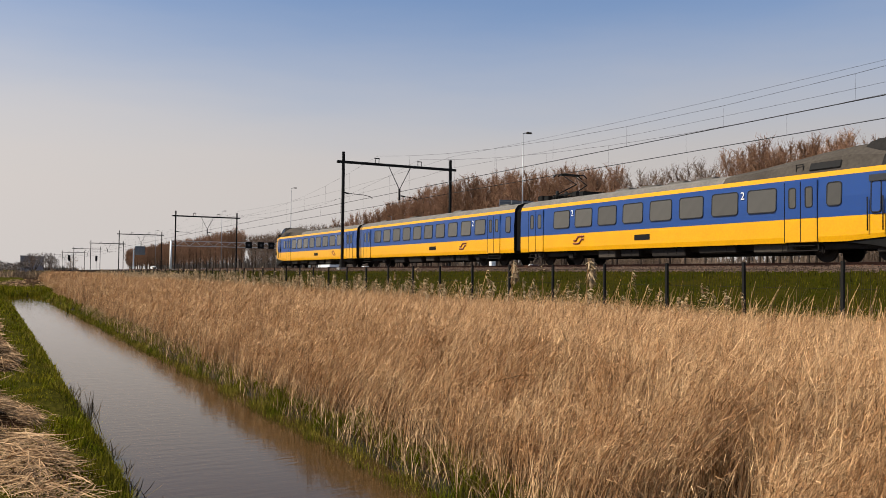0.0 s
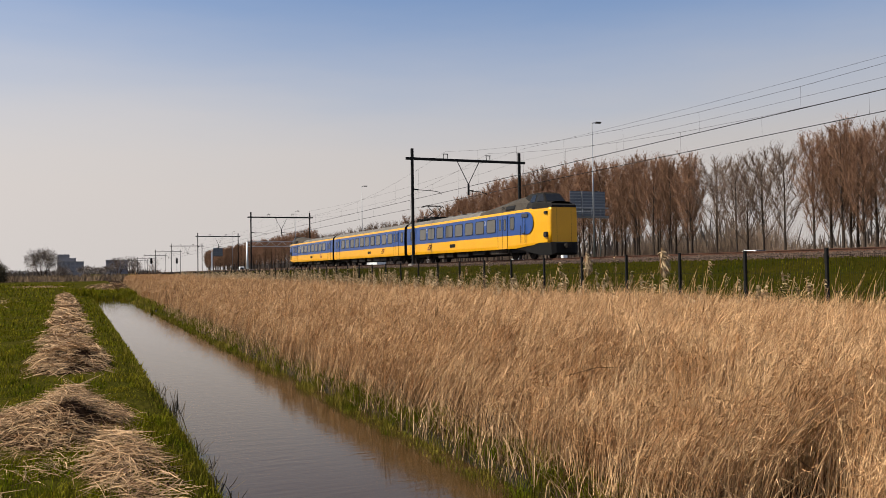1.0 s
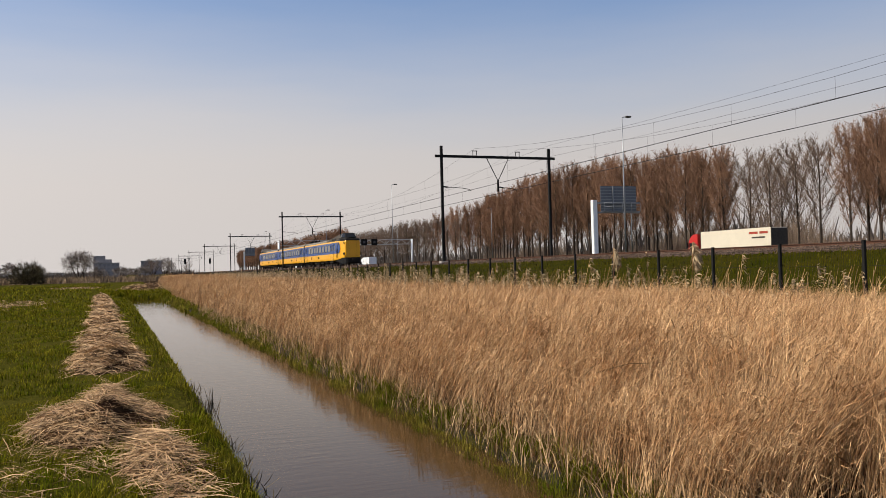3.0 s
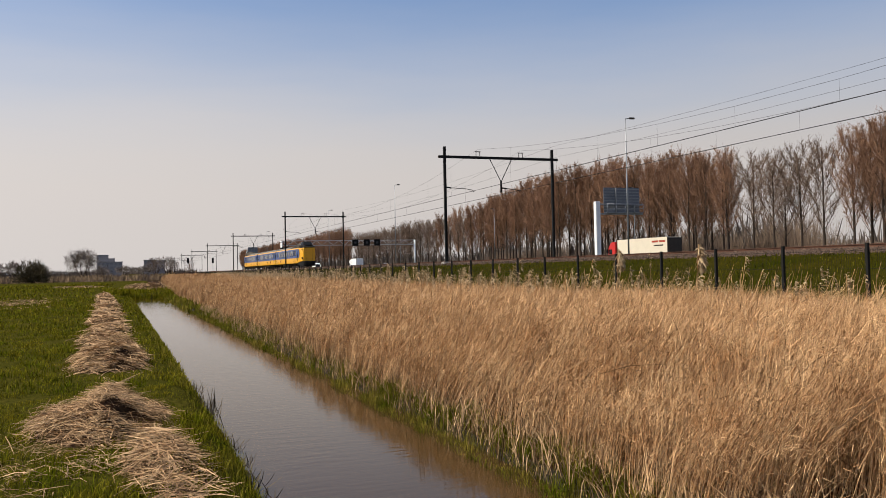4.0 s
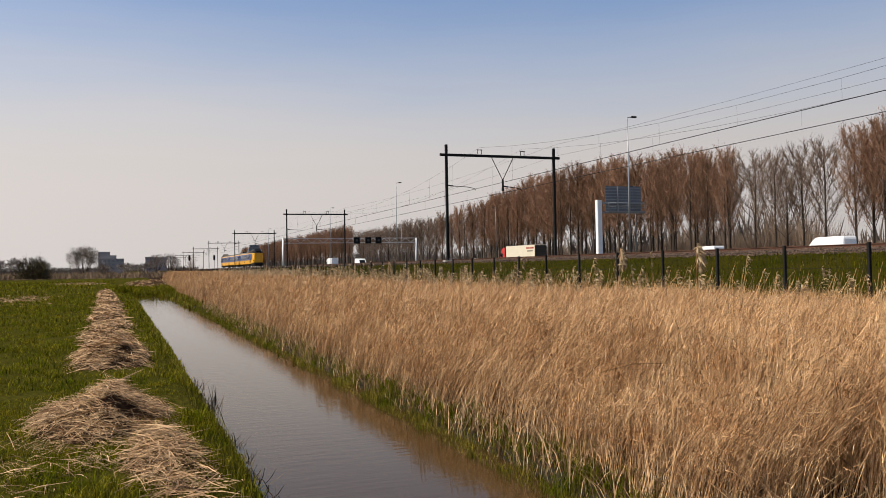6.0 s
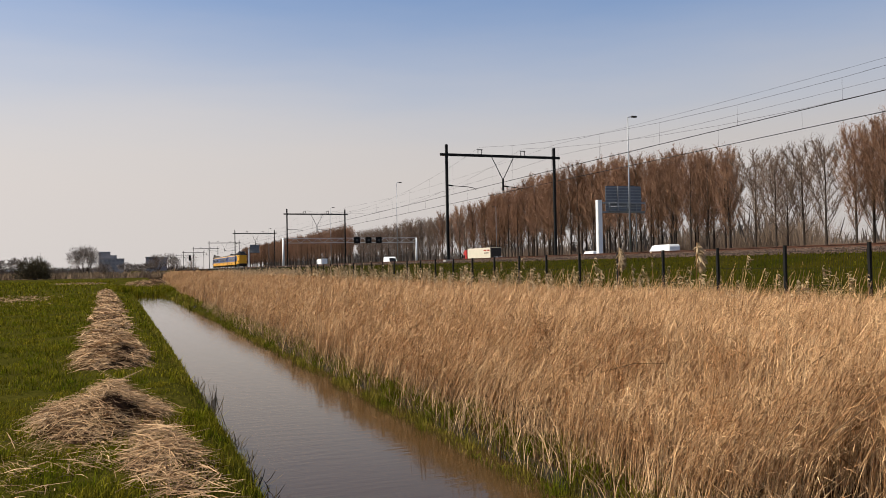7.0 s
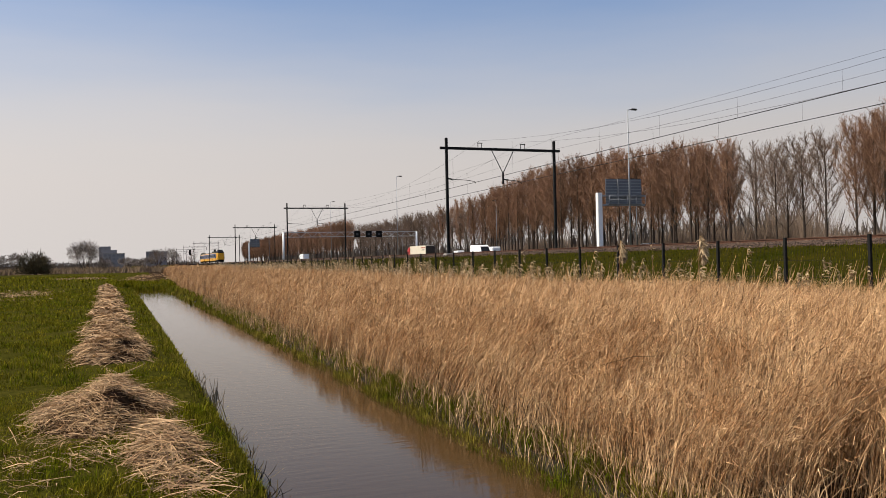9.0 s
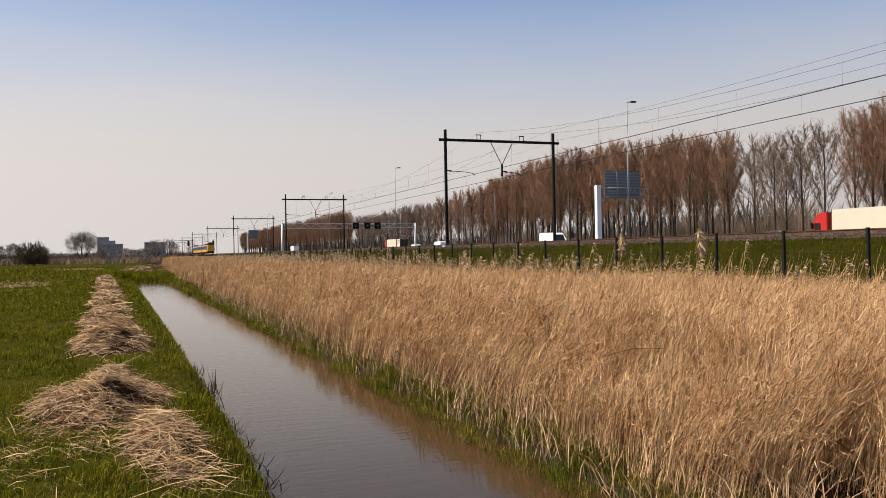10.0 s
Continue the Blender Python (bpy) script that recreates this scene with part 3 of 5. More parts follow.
    for a, b in zip(rings, rings[1:]):
        for k in range(4):
            bm.faces.new((a[k], a[(k + 1) % 4], b[(k + 1) % 4], b[k]))
    bm.faces.new(rings[0])
    bm.faces.new(rings[-1][::-1])
    part("skirt", bm, BLACK, coach, "black plough skirt under the nose")
    bm = bmesh.new()
    tube(bm, (0, -0.5, 0.8), (0, 0.1, 0.8), 0.13)
    box(bm, -0.2, 0.2, -0.62, -0.42, 0.62, 0.98, 0.04)
    part("coupler", bm, UNDER, coach)
    for side in (-1, 1):
        windows_on(coach, [7.55 + 1.88 * k for k in range(8)], 1.42, side=side)
        windows_on(coach, [4.35], 0.62, z=2.42, height=0.86, side=side, name="narrow_window")
        door_pair(coach, 5.75, side)
        door_pair(coach, COACH - 1.9, side)
        windows_on(coach, [2.74], 0.40, z=2.2, height=1.1, side=side, name="cab_door_window", material=BLUE)
        for y in (2.45, 3.02):
            bm = bmesh.new()
            tube(bm, (side * 1.47, y, 1.05), (side * 1.47, y, 2.2), 0.022)
            part("handrail", bm, STEEL, coach)
        bm = bmesh.new()
        box(bm, side * 1.405 - 0.012, side * 1.405 + 0.012, 2.2, 3.0, 2.72, 2.95, 0.008)
        part("louvre", bm, CARDARK, coach)
        bm = bmesh.new()
        box(bm, side * 1.402 - 0.012, side * 1.402 + 0.012, 13.9, 14.95, 1.1, 1.36, 0.008)
        part("vent_grille", bm, BLACK, coach, "black vent grille")
        emblem(coach, 19.2, side)
        for y in (8.49, 19.77):
            letters("class_number", "2", 0.44, WHITE, coach, pose(side * 1.412, y, 2.64, 90, 0, side * 90))
        bm = bmesh.new()
        box(bm, -0.03, 0.03, -0.65, 0.65, -0.15, 0.15, 0.02, m=pose(side * 1.262, 4.8, 3.48, 0, -side * 22, 0))
        part("roof_grille", bm, BLACK, coach)
        bm = bmesh.new()
        path_tube(bm, [(side * 1.27, 5.75, 3.3), (side * 1.27, 5.75, 3.62), (side * 1.27, 6.05, 3.62), (side * 1.27, 6.05, 3.3)], 0.02)
        part("roof_ladder_loop", bm, STEEL, coach)
    bogie(coach, 3.9)
    bogie(coach, COACH - 3.6)
    underframe(coach, 6.2, COACH - 6.0, 5)
    roof_vents(coach, (11.5, 13.3, 15.1, 17.0))
    return coach


def pantograph(coach, y):
    base = bmesh.new()
    for x in (-0.55, 0.55):
        box(base, x - 0.05, x + 0.05, y - 0.9, y + 0.9, 3.78, 3.86, 0.01)
    for dy in (-0.8, 0.8):
        box(base, -0.6, 0.6, y + dy - 0.05, y + dy + 0.05, 3.78, 3.86, 0.01)
        for x in (-0.55, 0.55):
            tube(base, (x, y + dy, 3.6), (x, y + dy, 3.8), 0.07)
    for x in (-0.5, 0.5):
        tube(base, (x, y + 0.7, 3.86), (x * 0.7, y - 0.95, 4.30), 0.035)
        tube(base, (x * 0.7, y - 0.95, 4.30), (x * 0.8, y + 0.1, 4.85), 0.028)
    for k, dy in enumerate((-1.9, -1.3, 1.3, 1.9)):
        box(base, -0.75, 0.75, y + dy - 0.22, y + dy + 0.22, 3.58, 3.84 + 0.05 * (k % 2), 0.04)
    for x in (-0.6, 0.0, 0.6):
        tube(base, (x, y + 0.45, 3.6), (x, y + 0.45, 4.05), 0.09)
    p = part("pantograph", base, STEEL, coach, "dark steel pantograph")
    head = bmesh.new()
    for dy in (-0.15, 0.3):
        path_tube(head, [(-0.95, y + dy, 4.78), (-0.75, y + dy, 4.93), (0.75, y + dy, 4.93), (0.95, y + dy, 4.78)], 0.035)
    for x in (-0.5, 0.5):
        tube(head, (x, y - 0.15, 4.92), (x, y + 0.3, 4.92), 0.025)
    part("collector_head", head, STEEL, p)


def middle_coach(train):
    coach = new("middle_coach")
    coach.parent = train
    bm = bmesh.new()
    rings = [section_ring(bm, y) for y in (0.35, MID / 2, MID - 0.35)]
    loft(bm, rings, BANDS)
    bm.faces.new(rings[-1]).material_index = 3
    bm.faces.new(rings[0][::-1]).material_index = 3
    part("coach_body", bm, [YELLOW, BLUE, ROOFGREY, BLACK], coach)
    for side in (-1, 1):
        windows_on(coach, [4.25 + 1.78 * k for k in range(10)], 1.28, side=side)
        windows_on(coach, [1.0], 0.55, side=side, name="narrow_window")
        door_pair(coach, 2.6, side)
        door_pair(coach, MID - 2.0, side)
        bm = bmesh.new()
        box(bm, side * 1.402 - 0.012, side * 1.402 + 0.012, 10.2, 11.2, 1.1, 1.34, 0.008)
        part("vent_grille", bm, BLACK, coach, "black vent grille")
        emblem(coach, 6.4, side)
        letters("class_number", "2", 0.5, WHITE, coach, pose(side * 1.412, 5.14, 2.62, 90, 0, side * 90))
    bogie(coach, 3.6)
    bogie(coach, MID - 3.6)
    underframe(coach, 6.0, MID - 6.0, 9)
    roof_vents(coach, (3.0, 9.0, 16.0, 21.5))
    return coach


def build_train():
    train = empty("passenger_train", pose(27.3, 15.4, RAIL_Z), "yellow and blue three-coach electric passenger train with raised cabs", "train")
    front = cab_coach(train, "end_coach")
    pantograph(front, COACH - 3.2)
    m = middle_coach(train)
    m.matrix_basis = pose(0, COACH, 0)
    rear = cab_coach(train, "end_coach")
    rear.matrix_basis = pose(0, 2 * COACH + MID, 0, 0, 0, 180)
    for y in (COACH, COACH + MID):
        bm = bmesh.new()
        rings = []
        for k in range(13):
            w = 1.22 if k % 2 else 1.13
            yy = y - 0.37 + 0.74 * k / 12
            rings.append([bm.verts.new(c) for c in ((w, yy, 0.85), (w, yy, 3.1), (w - 0.3, yy, 2.2 + w), (0.3 - w, yy, 2.2 + w), (-w, yy, 3.1), (-w, yy, 0.85))])
        for a, b in zip(rings, rings[1:]):
            for k in range(6):
                bm.faces.new((a[k], b[k], b[(k + 1) % 6], a[(k + 1) % 6]))
        part("gangway_bellows", bm, BLACK, train, "black rubber gangway bellows")
    return train


train = build_train()


# ---- fence along the foot of the bank ----
FENCE_X = 14.9


def build_fence():
    fence = empty("fence", pose(FENCE_X, 0, 0), "dark green wire mesh panel fence on square posts below the railway", "fence")
    bm = bmesh.new()
    box(bm, -0.035, 0.035, -0.035, 0.035, 0.2, 2.36, 0.006)
    post = part("post", bm, STEEL, fence)
    post.matrix_basis = pose(0, 13.7 - 2 * 2.504, 0)
    bm = bmesh.new()
    for k in range(50):
        y = 0.05 + k * 0.048
        ring = [bm.verts.new((dx, y + dy, z)) for z in (0.55, 2.22) for dx, dy in ((0, -0.0016), (0.0016, 0.0016), (-0.0016, 0.0016))]
        for i in range(3):
            bm.faces.new((ring[i], ring[(i + 1) % 3], ring[3 + (i + 1) % 3], ring[3 + i]))
    for z in (0.62, 1.0, 1.4, 1.8, 2.2):
        for dx in (-0.008, 0.008):
            box(bm, dx - 0.003, dx + 0.003, 0, 2.5, z - 0.003, z + 0.003)
    panel = part("mesh_panel", bm, STEEL, fence)
    panel.matrix_basis = pose(0, 13.7 - 2 * 2.504, 0)
    for k in range(-1, 130):
        y = 13.7 + k * 2.504
        shared("post", post, fence, pose(0, y, 0, random.uniform(-0.6, 0.6), random.uniform(-0.8, 0.8)))
        shared("mesh_panel", panel, fence, pose(0, y, 0))


build_fence()


# ---- plants made of many thin strips ----
RNG = np.random.default_rng(7)


def smooth_noise(x, y, seed, scale):
    """Soft value noise on arrays, between 0 and 1."""
    g = np.random.default_rng(seed).random((64, 64))
    u, v = x / scale, y / scale
    i, j = np.floor(u).astype(int), np.floor(v).astype(int)
    a, b = u - i, v - j
    a, b = a * a * (3 - 2 * a), b * b * (3 - 2 * b)
    at = lambda p, q: g[p % 64, q % 64]
    return (at(i, j) * (1 - a) + at(i + 1, j) * a) * (1 - b) + (at(i, j + 1) * (1 - a) + at(i + 1, j + 1) * a) * b


class Strips:
    """Gathers tapering strips given by arrays of their spine points."""

    def __init__(self):
        self.verts, self.faces, self.spikes, self.count = [], [], [], 0

    def add(self, spine, side, widths):
        """spine: k arrays (n, 3); side: (n, 3) unit vectors; widths: k numbers or arrays."""
        n, k = len(spine[0]), len(spine)
        v = np.empty((n, 2 * k, 3))
        for i, (p, w) in enumerate(zip(spine, widths)):
            w = np.broadcast_to(np.asarray(w, float), (n,))[:, None]
            v[:, 2 * i] = p - side * w / 2
            v[:, 2 * i + 1] = p + side * w / 2
        base = self.count + np.arange(n)[:, None] * 2 * k
        f = np.concatenate([base + np.array([2 * i, 2 * i + 1, 2 * i + 3, 2 * i + 2]) for i in range(k - 1)])
        self.verts.append(v.reshape(-1, 3))
        self.faces.append(f)
        self.count += n * 2 * k

    def spike(self, a, tip, side, width):
        """Single slender triangles from a to tip."""
        n = len(a)
        w = np.broadcast_to(np.asarray(width, float), (n,))[:, None]
        self.verts.append(np.stack([a - side * w / 2, a + side * w / 2, tip], 1).reshape(-1, 3))
        self.spikes.append(self.count + np.arange(n * 3).reshape(-1, 3))
        self.count += n * 3

    def mesh(self, name, material):
        v = np.concatenate(self.verts)
        f = np.concatenate(self.faces) if self.faces else np.zeros((0, 4), int)
        g = np.concatenate(self.spikes) if self.spikes else np.zeros((0, 3), int)
        corners = np.concatenate([f.ravel(), g.ravel()]).astype(np.int32)
        starts = np.concatenate([np.arange(len(f)) * 4, f.size + np.arange(len(g)) * 3]).astype(np.int32)
        me = bpy.data.meshes.new(name)
        me.vertices.add(len(v))
        me.vertices.foreach_set("co", v.ravel())
        me.loops.add(len(corners))
        me.loops.foreach_set("vertex_index", corners)
        me.polygons.add(len(starts))
        me.polygons.foreach_set("loop_start", starts)
        me.update(calc_edges=True)
        me.materials.append(material)
        return me


def ground_zs(x, y):
    return np.array([ground_z(float(a), float(b)) for a, b in zip(x, y)])


def flat_dirs(angle):
    return np.stack([np.cos(angle), np.sin(angle), np.zeros_like(angle)], 1)


def reed_stand(out, x0, x1, y0, y1, density, wide, leaves, segs, tall=1.0):
    n = int((x1 - x0) * (y1 - y0) * density)
    x, y = RNG.uniform(x0, x1, n), RNG.uniform(y0, y1, n)
    edge = 4.62 + 0.35 * (smooth_noise(y, y * 0 + 3, 5, 1.6) - 0.5) + 0.5 * (smooth_noise(y, y * 0 + 9, 6, 7.0) - 0.5) + np.array([0.45 * ditch_shift(b) for b in y])
    edge = np.where(y > 80, np.maximum(edge, 0.033 * y - 0.2), edge)
    gap = smooth_noise(x, y, 17, 0.55)
    hollow = ((0.72 * (x - 5.25) + 0.69 * (y - 5.15)) / 0.85) ** 2 + ((0.69 * (x - 5.25) - 0.72 * (y - 5.15)) / 0.36) ** 2 < 1
    sparse = (x > 1.5 * y + 2.5) & (RNG.random(n) < 0.7)
    keep = (x > edge) & ~sparse & ~(hollow & (RNG.random(n) < 0.94)) & (RNG.random(n) < np.clip((-0.15 if y0 < 20 else 0.45) + (1.7 if y0 < 20 else 0.8) * gap + 0.25 * np.clip(x - edge, 0, 3), 0.05, 1))
    x, y, edge = x[keep], y[keep], edge[keep]
    n = len(x)
    z = np.where(x < 12, -0.2, -0.2 + (x - 12) * 0.16)
    patch = smooth_noise(x, y, 11, 1.3) * 0.5 + smooth_noise(x, y, 12, 4.0) * 0.5
    tuft = smooth_noise(x, y, 14, 0.32)
    h = tall * (1.45 + 0.34 * (patch - 0.5) + 0.14 * (tuft - 0.5) + RNG.normal(0, 0.09, n)) * np.clip(0.55 + (x - edge) * 0.32, 0.55, 1.0)
    h = h * np.interp(x, (10.5, 12.5, 14.6), (1.0, 0.93, 0.76))
    # the wind comes over the water and lays the tufts over together
    wind = RNG.normal(-0.35, 0.55, n) + 1.6 * (smooth_noise(x, y, 15, 0.8) - 0.5)
    bend = flat_dirs(wind)
    lean = np.clip(RNG.normal(0.34, 0.15, n) + 0.45 * (patch - 0.5) + 0.30 * (tuft - 0.5) + np.where(RNG.random(n) < 0.05, 0.4, 0), -0.05, 1.0)
    spin = RNG.uniform(0, math.pi, n)
    side = flat_dirs(spin)
    root = np.stack([x, y, z], 1)
    up = np.array([0, 0, 1.0])

    def at(s):
        return root + up * (h * s * (1 - 0.30 * lean * s))[:, None] + bend * (h * lean * s * (0.45 + 0.55 * s))[:, None]

    stem = wide * RNG.uniform(0.55, 1.15, n)
    marks = (0.0, 0.35, 0.7, 1.0) if segs == 3 else (0.0, 0.55, 1.0)
    out.add([at(s) for s in marks], side, [stem * (1 - 0.6 * s) for s in marks])
    for k in range(leaves):
        s = RNG.uniform(0.30, 1.0, n) ** 0.8
        a = at(s)
        length = RNG.uniform(0.08, 0.27, n) * h * 0.62
        d = flat_dirs(wind + RNG.normal(0.0, 0.9, n))
        rise = RNG.normal(0.35, 0.75, n)
        tip = a + d * length[:, None] + up * (length * rise)[:, None]
        lw = wide * RNG.uniform(0.6, 1.5, n)
        cross = np.stack([-d[:, 1], d[:, 0], RNG.normal(0, 0.7, n)], 1)
        cross /= np.linalg.norm(cross, axis=1)[:, None]
        out.spike(a, tip, cross, lw * 0.95)


def build_reeds():
    out = Strips()
    reed_stand(out, 4.3, 14.6, -6.0, 3.0, 30, 0.012, 2, 2)
    reed_stand(out, 4.3, 14.6, 3.0, 11.0, 640, 0.0062, 6, 3)
    reed_stand(out, 4.3, 14.6, 11.0, 22.0, 380, 0.0074, 6, 2)
    reed_stand(out, 4.0, 14.6, 22.0, 48.0, 165, 0.0115, 5, 2)
    reed_stand(out, 3.2, 14.5, 48.0, 110.0, 70, 0.021, 3, 2, 1.13)
    reed_stand(out, 2.2, 14.4, 110.0, 260.0, 15, 0.06, 2, 2, 1.42)
    tagged(new("reed_bed", out.mesh("reed_bed", REED)), "dense bed of dry golden reeds leaning in the wind", "reeds", kind="stuff")


def plume_strands(out, tips, size, wide):
    n = len(tips)
    for k in range(12):
        d = flat_dirs(RNG.normal(-0.2, 0.9, n))
        a = tips - np.array([0, 0, 1.0]) * (size * k / 12)[:, None]
        length = size * RNG.uniform(0.25, 0.6, n)
        b = a + d * (length * 0.6)[:, None] - np.array([0, 0, 1.0]) * (length * RNG.uniform(-0.2, 0.8, n))[:, None]
        cross = np.stack([-d[:, 1], d[:, 0], RNG.normal(0, 0.8, n)], 1)
        cross /= np.linalg.norm(cross, axis=1)[:, None]
        out.add([a, (a + b) / 2 + np.array([0, 0, 0.02]), b], cross, [wide * 0.5, wide, wide * 0.2])


def build_plumes():
    """Taller flowering reeds by the fence, with feathery heads."""
    out, stems = Strips(), Strips()
    n = 1150
    y = 13 + 148 * RNG.random(n) ** 0.95
    x = RNG.normal(13.9, 0.75, n)
    h = RNG.uniform(1.1, 1.5, n) + np.interp(y, (10, 22, 60), (-0.15, 0.0, 0.3))
    h = np.where(RNG.random(n) < 0.06, h + 0.35, h)
    z0 = np.clip(-0.1 + (x - 12) * 0.2, -0.2, 1)
    root = np.stack([x, y, z0], 1)
    lean = np.stack([RNG.normal(0.22, 0.12, n), RNG.normal(-0.05, 0.1, n), np.zeros(n)], 1)
    top = root + lean + np.stack([np.zeros(n), np.zeros(n), h], 1)
    stems.add([root, (root + top) / 2 - lean * 0.2, top], flat_dirs(RNG.uniform(0, math.pi, n)), [0.012, 0.011, 0.008])
    plume_strands(out, top, RNG.uniform(0.28, 0.50, n) * np.interp(y, (10, 40, 90), (1.0, 1.15, 1.6)), 0.05)
    n = 2200
    y = 9 + 45 * RNG.random(n) ** 1.3
    x = RNG.uniform(13.2, 15.9, n)
    root = np.stack([x, y, np.clip(-0.1 + (x - 12) * 0.2, -0.2, 1)], 1)
    top = root + np.stack([RNG.normal(0.3, 0.25, n), RNG.normal(0, 0.2, n), RNG.uniform(0.5, 1.3, n)], 1)
    stems.add([root, (root * 0.4 + top * 0.6) + np.array([-0.06, 0, 0.08]), top], flat_dirs(RNG.uniform(0, math.pi, n)), [0.012, 0.011, 0.006])
    tagged(new("reed_plumes", out.mesh("reed_plumes", PLUME)), "feathery grey-brown flower heads of tall reeds", "reeds", kind="stuff")
    tagged(new("tall_reed_stems", stems.mesh("tall_reed_stems", REED)), "tall thin dry reed stems beside the fence", "reeds", kind="stuff")


def build_big_plume(x, y, z, size, lean):
    thing = empty("reed_plume", pose(x, y, 0.1), "tall dry reed with a bushy drooping flower head", "reed", "bushy reed plumes")
    bm = bmesh.new()
    path_tube(bm, [(-0.15, 0, 0), (-0.05, 0, (z - 0.1) * 0.6), (0, 0, z - 0.1)], 0.008, 5)
    part("stem", bm, REED, thing)
    rng = np.random.default_rng(int(y * 10))
    out = Strips()
    n = 520
    s = rng.random(n)
    a = np.stack([lean * s * 0.1, 0 * s, (z - 0.1) - s * size * 0.9], 1)
    d = flat_dirs(rng.normal(-0.2, 0.75, n))
    length = size * (0.10 + 0.34 * np.sin(math.pi * s ** 0.8)) * rng.uniform(0.6, 1.2, n)
    b = a + d * (length * 0.6)[:, None] - np.array([0, 0, 1.0]) * (length * rng.uniform(0.1, 0.9, n))[:, None]
    cross = np.stack([-d[:, 1], d[:, 0], rng.normal(0, 0.8, n)], 1)
    cross /= np.linalg.norm(cross, axis=1)[:, None]
    out.add([a, (a + b) / 2 + np.array([0, 0, 0.02]), b], cross, [0.018, 0.045, 0.008])
    head = new("flower_head", out.mesh("flower_head", PLUME))
    head.parent = thing
    head["label"] = "feathery grey-brown flower head"
    return thing


def blades(out, x, y, z, h, wide, droop=0.5):
    n = len(x)
    root = np.stack([x, y, z], 1)
    d = flat_dirs(RNG.uniform(0, math.tau, n))
    reach = h * RNG.uniform(0.1, droop, n)
    up = np.array([0, 0, 1.0])
    mid = root + d * (reach * 0.4)[:, None] + up * (h * 0.6)[:, None]
    tip = root + d * reach[:, None] + up * (h * RNG.uniform(0.75, 1.0, n))[:, None]
    side = np.stack([-d[:, 1], d[:, 0], np.zeros(n)], 1)
    w = wide * RNG.uniform(0.7, 1.3, n)
    out.add([root, mid, tip], side, [w, w * 0.85, w * 0.1])


def row_x(y):
    """The centre line of the row of cut reed."""
    return -0.50 - 0.010 * (y - 10) - 0.00022 * (y - 10) ** 2


